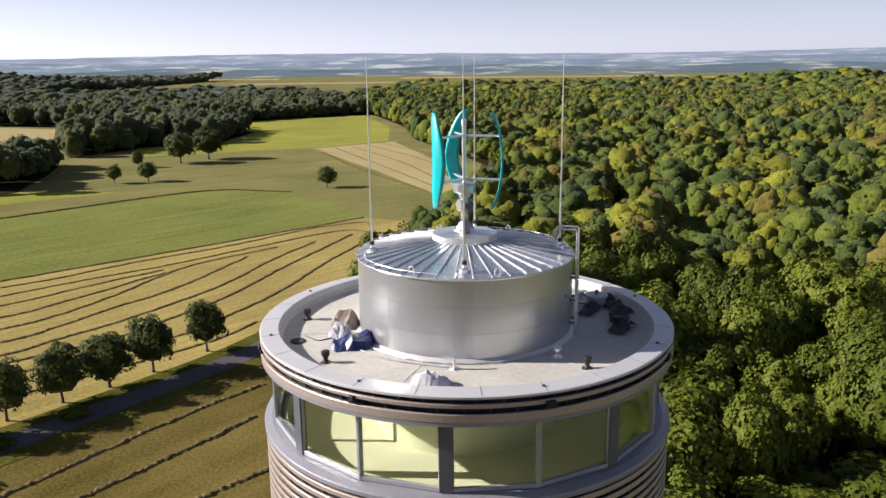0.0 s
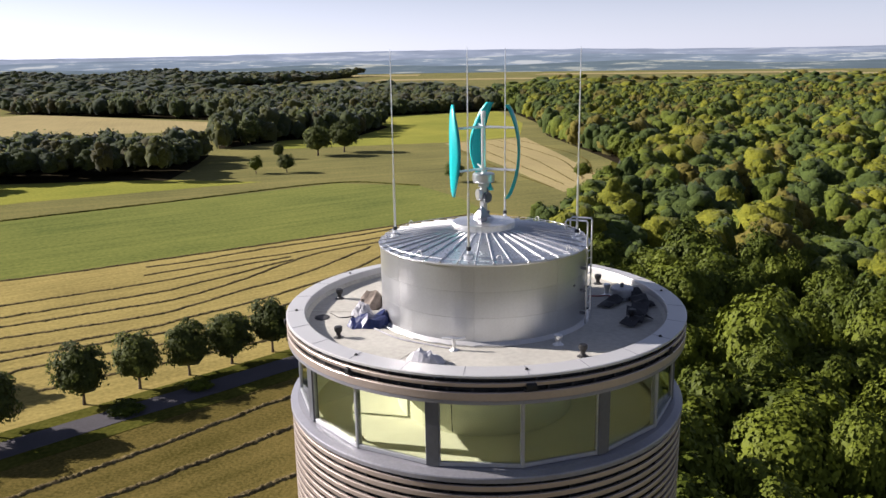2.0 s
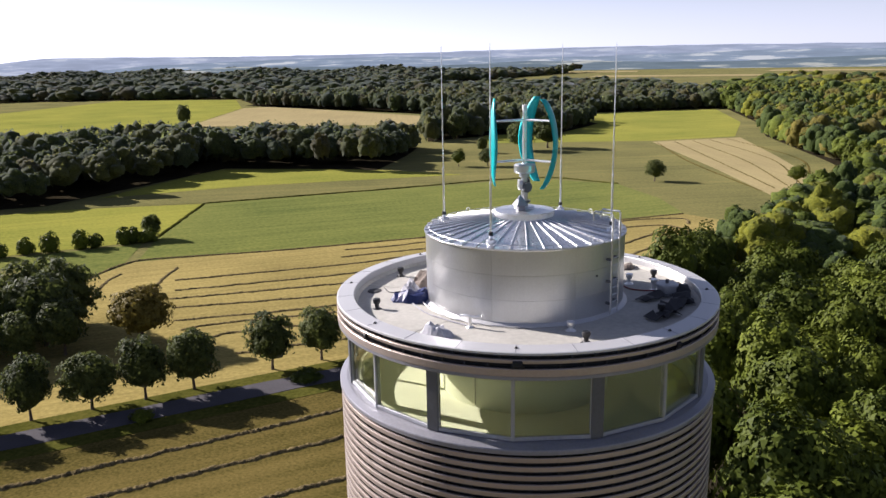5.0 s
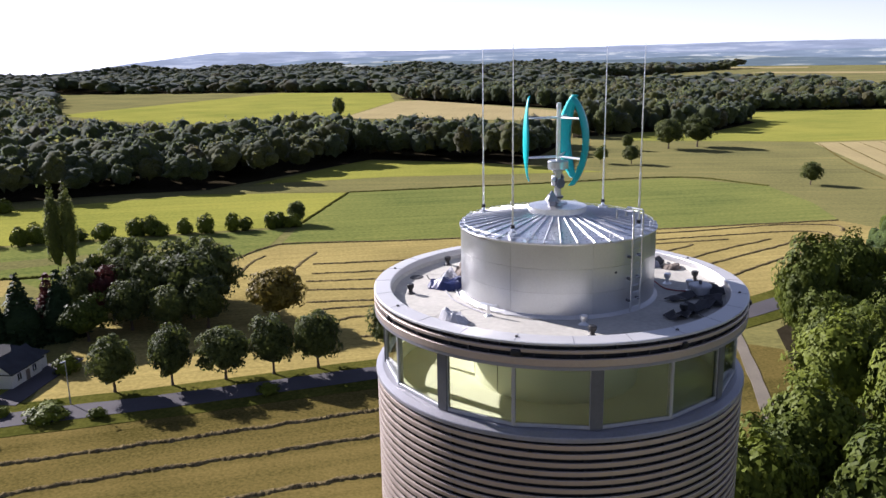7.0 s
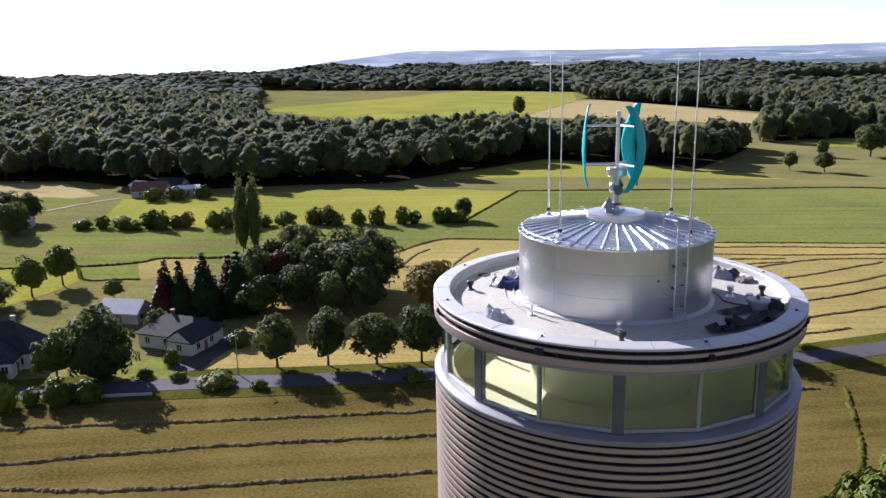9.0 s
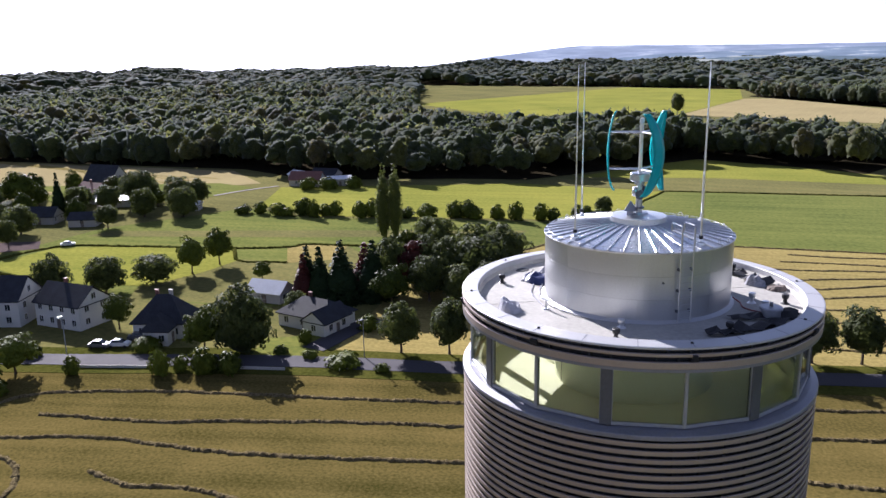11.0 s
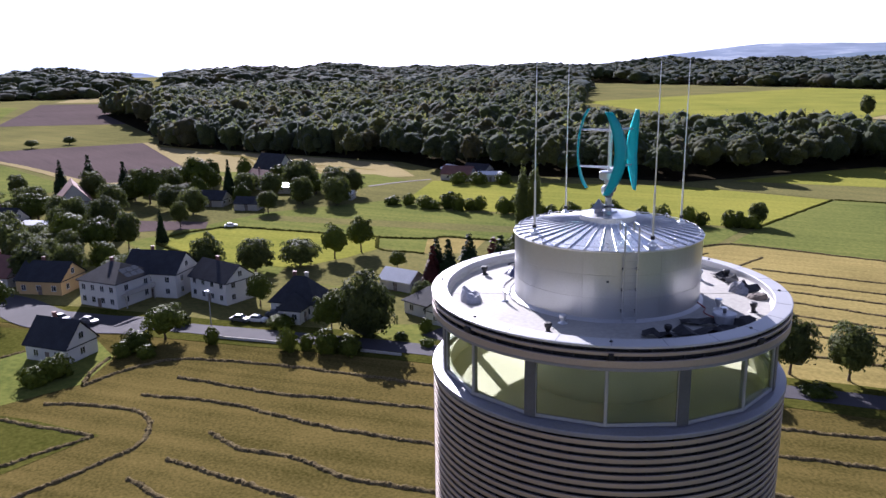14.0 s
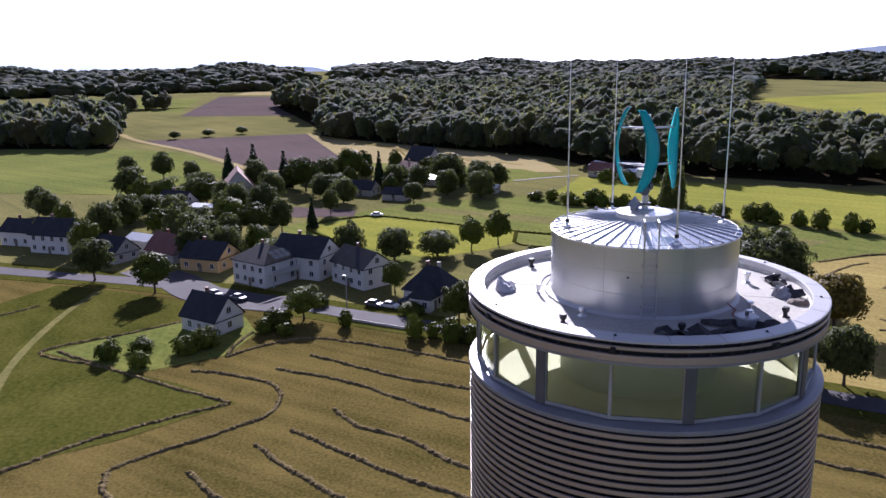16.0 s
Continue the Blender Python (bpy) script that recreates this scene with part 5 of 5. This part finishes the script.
for outline, label in ((WOOD_EAST, "dense deciduous wood of rounded sunlit crowns"), (WOOD_NORTH, "dark wood beyond the fields"), (WOOD_WEST, "dark rolling wood below the sun"), (WOOD_SMALL, "small dark wood between pastures"), (WOOD_FAR, "far dark wood in haze"), (WOOD_SOUTH, "far dark copse beside fields"), *((w, "distant dark wood in the haze") for w in FAR_WOODS)):
    xs, ys = [p[0] for p in outline], [p[1] for p in outline]
    pieces, kinds = [], []
    for r0, r1, gap, sub in RINGS:
        x = max(min(xs), -r1)
        while x < min(max(xs), r1):
            y = max(min(ys), -r1)
            while y < min(max(ys), r1):
                px, py = x + random.uniform(-0.42, 0.42) * gap, y + random.uniform(-0.42, 0.42) * gap
                y += gap
                d = math.hypot(px, py)
                if not (r0 <= d < r1 and seen(px, py) and pick(outline, px, py)):
                    continue
                edge = 0.86 if random.random() < 0.2 else 1.0
                h = (16.5 + 4.0 * noise.noise(Vector((px * 0.009, py * 0.009, 1))) + random.uniform(-3.0, 3.0)) * edge
                rad = gap * random.choice((0.48, 0.56, 0.62, 0.68, 0.80)) * random.uniform(0.92, 1.08)
                h += 9.0 * (rad / gap - 0.62)
                # trees halved in height here so the camera sees them in their neighbours' shade
                h *= 0.5 if 24 < px < 80 and py < 60 else 1.0
                if sub is None:
                    tree("wood", px, py, h, rad * 2.05, "broad sunlit tree at the wood's edge", "wood trees", stem=h * 0.22)
                    continue
                # crowns raised off flat ground to look hilly, clear of the camera's far-field view
                open_side = max(ease((math.degrees(math.atan2(-px, py)) - 66) / 8), ease((d - 1250) / 200))
                crown_lift = 26.0 * open_side * ease((d - 480) / 300) * max(0.0, noise.noise(Vector((px * 0.0042, py * 0.0042, 4))) - 0.05)
                v, tri = random.choice(LUMPS[sub])
                a = random.uniform(0, 6.28)
                ca, sa = math.cos(a), math.sin(a)
                tall = h * 0.45 if sub == 3 else h * 0.62
                q = np.stack([(v[:, 0] * ca - v[:, 1] * sa) * rad + px, (v[:, 0] * sa + v[:, 1] * ca) * rad + py, v[:, 2] * tall + h - tall * 0.95 + ground_z(px, py) + crown_lift], 1)
                pieces.append((q, tri))
                kinds.append(np.full(len(tri), random.choice((0, 0, 1, 1, 1, 2, 2, 3))))
            x += gap
    # litter made near-black: the shade under the trees is put into its colour
    field("forest_floor", "leaf litter coloured dark as shade under the wood", outline, SHADE_LITTER, 0.16, "forest floor")
    if pieces:
        v, f = merge(pieces)
        me = np_mesh("wood", v, f, None)
        # all woods but the east one get the crowns with haze painted in
        for mat in CANOPY if outline is WOOD_EAST else CANOPY_HAZED:
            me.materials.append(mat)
        me.polygons.foreach_set("material_index", np.concatenate(kinds).astype(np.int32))
        me.polygons.foreach_set("use_smooth", np.ones(len(f), dtype=bool))
        tagged(new("wood", me), label, "wood", kind="stuff")

# ---------------------------------------------------------------- houses
def house(x, y, rz, w, d, eave, ridge_h, wall, roof, label, hip=0.0, windows=2, floors=1, chimneys=1, group="village houses", ends=2):
    """A house w long (along its ridge) and d deep, turned by rz; hip draws the ridge's ends in."""
    e = thing("house", label, "house", pose(x, y, 0, 0, 0, rz), group)
    bm = bmesh.new()
    W, D = w / 2, d / 2
    b = [bm.verts.new(p) for p in ((-W, -D, -0.3), (W, -D, -0.3), (W, D, -0.3), (-W, D, -0.3))]
    t = [bm.verts.new(p) for p in ((-W, -D, eave), (W, -D, eave), (W, D, eave), (-W, D, eave))]
    for k in range(4):
        bm.faces.new((b[k], b[(k + 1) % 4], t[(k + 1) % 4], t[k]))
    if not hip:
        g = [bm.verts.new((s * W, 0, ridge_h - 0.15)) for s in (-1, 1)]
        bm.faces.new((t[0], g[0], t[3])), bm.faces.new((t[1], t[2], g[1]))
    part("wall", bm, wall, e)
    o = 0.5
    slope = (ridge_h - eave) / D
    bm = bmesh.new()
    R = W + (0.35 if not hip else o) - hip
    ze = eave - o * slope
    lo = [(-W - o, -D - o, ze), (W + o, -D - o, ze), (W + o, D + o, ze), (-W - o, D + o, ze)]
    if not hip:
        lo = [(-W - 0.35, -D - o, ze), (W + 0.35, -D - o, ze), (W + 0.35, D + o, ze), (-W - 0.35, D + o, ze)]
    for dz in (0.0, 0.22):
        a = [bm.verts.new((p[0], p[1], p[2] + dz)) for p in lo]
        r = [bm.verts.new((s * (R if not hip else W - hip), 0, ridge_h + dz)) for s in (-1, 1)]
        bm.faces.new((a[0], a[1], r[1], r[0])), bm.faces.new((a[2], a[3], r[0], r[1]))
        if hip:
            bm.faces.new((a[1], a[2], r[1])), bm.faces.new((a[3], a[0], r[0]))
        if dz == 0.0:
            first = a
        else:
            for k in range(4):
                bm.faces.new((first[k], first[(k + 1) % 4], a[(k + 1) % 4], a[k]))
    rf = part("roof", bm, roof, e)
    for k in range(chimneys):
        cx = (-0.3 + 0.55 * k) * W
        bm = box(bmesh.new(), cx - 0.35, 0.3, ridge_h - 1.0, cx + 0.35, 0.9, ridge_h + 0.9, bevel=0.04)
        box(bm, cx - 0.42, 0.23, ridge_h + 0.9, cx + 0.42, 0.97, ridge_h + 1.02)
        part("chimney", bm, WALL_STONE if k else TILE_RED, rf)
    for fl in range(floors):
        z = 0.95 + 2.75 * fl
        for s in (-1, 1):
            for i in range(windows):
                u = (i + 0.5) / windows * w - W
                win(e, pose(u, s * D, z, 0, 0, 0 if s < 0 else 180))
            for i in range(ends):
                u = (i + 0.5) / ends * d - D
                win(e, pose(s * W, u, z, 0, 0, 90 * s))
    if not hip and ridge_h - eave > 3:
        for s in (-1, 1):
            win(e, pose(s * W, 0, eave + 0.6, 0, 0, 90 * s))
    bm = box(bmesh.new(), -0.5, -0.1, -0.1, 0.5, 0.06, 2.05, pose(W * 0.05, -D, 0), 0.02)
    part("door", bm, BROWN, e)
    return e


FRAME_MESH = bmesh.new()
for q in ((-0.62, -0.06, 0, 0.62, 0.03, 0.08), (-0.62, -0.06, 1.32, 0.62, 0.03, 1.4), (-0.62, -0.06, 0.08, -0.54, 0.03, 1.32), (0.54, -0.06, 0.08, 0.62, 0.03, 1.32), (-0.04, -0.05, 0.08, 0.04, 0.03, 1.32)):
    box(FRAME_MESH, *q)
FRAME_MESH = mesh_of("frame", FRAME_MESH, PAINT_WHITE)
PANE_MESH = mesh_of("pane", box(bmesh.new(), -0.54, -0.03, 0.08, 0.54, 0.02, 1.32), PANE_DARK)
SILL_MESH = mesh_of("sill", box(bmesh.new(), -0.7, -0.14, -0.06, 0.7, 0.03, 0.0), WALL_STONE)


def win(e, m):
    o = part("window", PANE_MESH, None, e)
    o.matrix_basis = m
    part("frame", FRAME_MESH, None, o), part("sill", SILL_MESH, None, o)


house(-130.5, 30.2, 30, 13.4, 9, 3.0, 5.6, WALL_WHITE, SLATE, "white bungalow with a dark hipped slate roof", hip=3.5, windows=3)
house(-125.6, 30.6, 120, 8.4, 5.6, 3.0, 5.0, WALL_WHITE, SLATE, "white bungalow wing with a dark slate roof", windows=2, chimneys=0, ends=1)
house(-153, 27, 40, 9, 6, 2.6, 4.6, WALL_STONE, SHEET, "low shed with a pale sheet roof", windows=1, chimneys=0)
house(-129.5, -45.5, 53, 10, 7.6, 3.4, 7.4, WALL_WHITE, SLATE, "white gabled house with a steep dark roof", windows=2, ends=1)
house(-165, -38.3, 49, 11.3, 12, 6.0, 9.0, WALL_WHITE, SLATE, "white two storey house with solar panels and a balcony", hip=4.0, windows=4, floors=2)
house(-169.3, -28.8, 60, 14, 10, 6.0, 10.0, WALL_WHITE, SLATE, "white two storey house with a long dark roof", windows=3, floors=2)
house(-159.2, -14.8, 38, 12.6, 8.6, 5.4, 8.6, WALL_WHITE, SLATE, "white two storey house with a dark gabled roof", windows=4, floors=2)
house(-142, 1.5, 58, 10.5, 8.6, 3.6, 8.0, WALL_WHITE, SLATE, "white villa with a steep dark hipped roof", hip=3.8, windows=3, floors=1, chimneys=2)
house(-136.2, -0.8, 148, 5, 5, 3.4, 5.8, WALL_WHITE, SLATE, "white bay of the villa with a hipped roof", hip=1.6, windows=1, chimneys=0)
house(-206, -103, 68, 13, 9, 5.6, 9.5, WALL_WHITE, SLATE, "white two storey house with a dark gabled roof", windows=4, floors=2)
house(-217, -117, 68, 11, 8, 4.5, 7.5, WALL_WHITE, SLATE, "white house with a dark gabled roof", windows=3)
house(-192.5, -83.5, 52, 11, 8, 3.0, 6.6, WALL_STONE, SLATE, "low grey house with a dark roof", windows=2)
house(-203, -78, 55, 9, 6, 3.4, 4.6, WALL_WHITE, SHEET, "flat white roofed annexe", windows=1, chimneys=0)
house(-191, -67.5, 50, 12, 8.5, 3.0, 7.0, WALL_STONE, TILE_RED, "house with a weathered red tiled roof", windows=2)
house(-180, -55, 64, 12, 10, 3.6, 7.0, WALL_OCHRE, SLATE, "ochre house with a dark roof", windows=3)
house(-264, -82, 60, 12, 9, 3.2, 7.0, WALL_STONE, SLATE, "grey village house with a dark roof", windows=2)
house(-256, -70, 64, 10, 6, 2.6, 3.4, WALL_STONE, SHEET, "low shed with a pale sheet roof", windows=1, chimneys=0)
house(-290, -64, 10, 16, 11, 5.0, 11.0, WALL_STONE, TILE_RED, "tall barn with a red tiled roof", windows=2, chimneys=0)
house(-348, 14, 40, 15, 11, 5.0, 11.0, WALL_STONE, SLATE, "dark gabled barn at the village edge", windows=2, chimneys=0)
house(-322, 6, 30, 12, 9, 4.0, 7.5, WALL_WHITE, TILE_RED, "white village house with a red roof", windows=2)
house(-306, 12, 70, 12, 8, 2.8, 3.8, WALL_STONE, SHEET, "low shed with a pale sheet roof", windows=1, chimneys=0)
house(-318, -34, 50, 12, 9, 4.0, 8.0, WALL_WHITE, SLATE, "white village house with a dark roof", windows=2)
house(-281, 35, 60, 8, 5, 2.4, 3.2, WALL_STONE, SHEET, "small shed with a bright sheet roof", windows=1, chimneys=0)
house(-285, -14, 60, 10, 8, 2.8, 5.5, WALL_STONE, SLATE, "small dark village shed", windows=1, chimneys=0)
house(-272, -2, 65, 9, 7, 2.6, 4.5, WALL_STONE, SLATE, "small dark village shed", windows=1, chimneys=0)
for x, y, r, w, d, h, rf in ((-312, 92, 50, 14, 8, 6.0, TILE_RED), (-320, 104, 40, 12, 8, 5.5, SLATE), (-304, 104, 70, 10, 6, 4.0, SHEET), (-326, 94, 20, 10, 7, 4.5, SHEET)):
    house(x, y, r, w, d, 3.0, h, WALL_STONE, rf, "farm building below the wood", windows=2, chimneys=0, group="farm buildings")
house(-905, -330, 30, 18, 12, 6, 12, WALL_WHITE, SLATE, "far white house among trees", windows=3, floors=2)
for x, y in ((-890, -322), (-915, -345), (-900, -350), (-885, -340), (-925, -335), (-520, -140), (-530, -120), (-545, -100)):
    tree("round", x, y, *((12, 16) if x < -800 else (5, 9)), "far dark tree among fields")
bm = bmesh.new()
for i in range(3):
    for j in range(2):
        box(bm, -2.6 + 1.8 * i, -2.0 + 1.7 * j, 0, -0.95 + 1.8 * i, -0.45 + 1.7 * j, 0.06, bevel=0.01)
panel = part("solar_panels", bm, PANE_DARK)
panel.matrix_world = pose(-161.3, -35.0, 7.75, 27, 0, 139)
m = pose(-161.2, -34.2, 3.0, 0, 0, 139)
e = thing("balcony", "grey balcony on the side of a white house", "balcony", m)
part("slab", box(bmesh.new(), -4.5, -1.5, -0.2, 4.5, 0.3, 0.0, bevel=0.03), WALL_STONE, e)
part("parapet", box(bmesh.new(), -4.5, -1.6, -0.1, 4.5, -1.5, 0.95, bevel=0.02), WALL_STONE, e)
for s in (-4.3, 4.3):
    part("post", box(bmesh.new(), s - 0.1, -1.5, -3.0, s + 0.1, -1.3, -0.2), WALL_STONE, e)
tagged(panel, "dark solar panels on a slate roof", "solar panels")


def car(x, y, rz, paint, label):
    c = thing("car", label, "car", pose(x, y, 0.18, 0, 0, rz), "parked cars")
    bm = bmesh.new()
    prof = [(-2.1, 0.25), (-2.15, 0.6), (-2.0, 0.85), (-1.1, 0.95), (1.2, 0.95), (2.0, 0.8), (2.15, 0.5), (2.1, 0.25)]
    L = [bm.verts.new((px, -0.85, pz)) for px, pz in prof]
    Rr = [bm.verts.new((px, 0.85, pz)) for px, pz in prof]
    bm.faces.new(L), bm.faces.new(Rr[::-1])
    for k in range(8):
        bm.faces.new((L[k], Rr[k], Rr[(k + 1) % 8], L[(k + 1) % 8]))
    part("body", bm, paint, c)
    bm = bmesh.new()
    a = [bm.verts.new(p) for p in ((-1.5, -0.78, 0.95), (1.1, -0.78, 0.95), (1.1, 0.78, 0.95), (-1.5, 0.78, 0.95), (-1.0, -0.6, 1.42), (0.4, -0.6, 1.42), (0.4, 0.6, 1.42), (-1.0, 0.6, 1.42))]
    for q in ((4, 5, 6, 7), (0, 1, 5, 4), (1, 2, 6, 5), (2, 3, 7, 6), (3, 0, 4, 7)):
        bm.faces.new([a[i] for i in q])
    part("glazing", bm, PANE_DARK, c)
    part("roof", box(bmesh.new(), -1.0, -0.6, 1.42, 0.4, 0.6, 1.46), paint, c)
    for px in (-1.35, 1.35):
        for s in (-1, 1):
            part("wheel", tube(bmesh.new(), [(px, s * 0.68, 0.14), (px, s * 0.88, 0.14)], 0.32, 12), BLACK, c)


car(-137.5, -8.5, 60, PAINT_WHITE, "white car parked beside the villa")
car(-140, -4.5, 70, PAINT_GREY, "grey car parked beside the villa")
car(-139, -12, 55, PAINT_GREY, "dark grey car parked on a drive")
car(-240, -10, 80, PAINT_WHITE, "small white car at the meadow's edge")
car(-148, -43, 50, PAINT_GREY, "grey car parked in the yard")
car(-152, -49, 45, PAINT_WHITE, "white car parked in the yard")

# poles beside the road
for x, y in ((-107, 31), (-139, -18)):
    p = thing("utility_pole", "thin grey pole with a small lamp", "street lamp", pose(x, y, 0), "street lamps")
    part("pole", tube(bmesh.new(), [(0, 0, 0), (0, 0, 7.5)], [0.11, 0.07], 8), FRAME_LIGHT, p)
    part("lamp_head", box(bmesh.new(), -0.15, -0.8, 7.42, 0.15, 0.1, 7.58, bevel=0.03), FRAME_LIGHT, p)


# low wall and sunlit driveway kerb along the village road
for a, b, w in (((-108.5, 16), (-118.5, 1.5), 0.3), ((-121, -3), (-131, -19), 0.3)):
    bm = bmesh.new()
    d = Vector((b[0] - a[0], b[1] - a[1], 0))
    n = int(d.length / 2.5)
    wall = thing("garden_wall", "low pale rendered wall along the road", "garden wall", pose(a[0], a[1], 0, 0, 0, math.degrees(math.atan2(d.y, d.x))), "garden walls")
    for i in range(n):
        part("wall_panel", box(bmesh.new(), i * 2.5, -0.12, -0.1, i * 2.5 + 2.44, 0.12, 0.62 + random.uniform(-0.03, 0.03), bevel=0.03), WALL_STONE, wall)
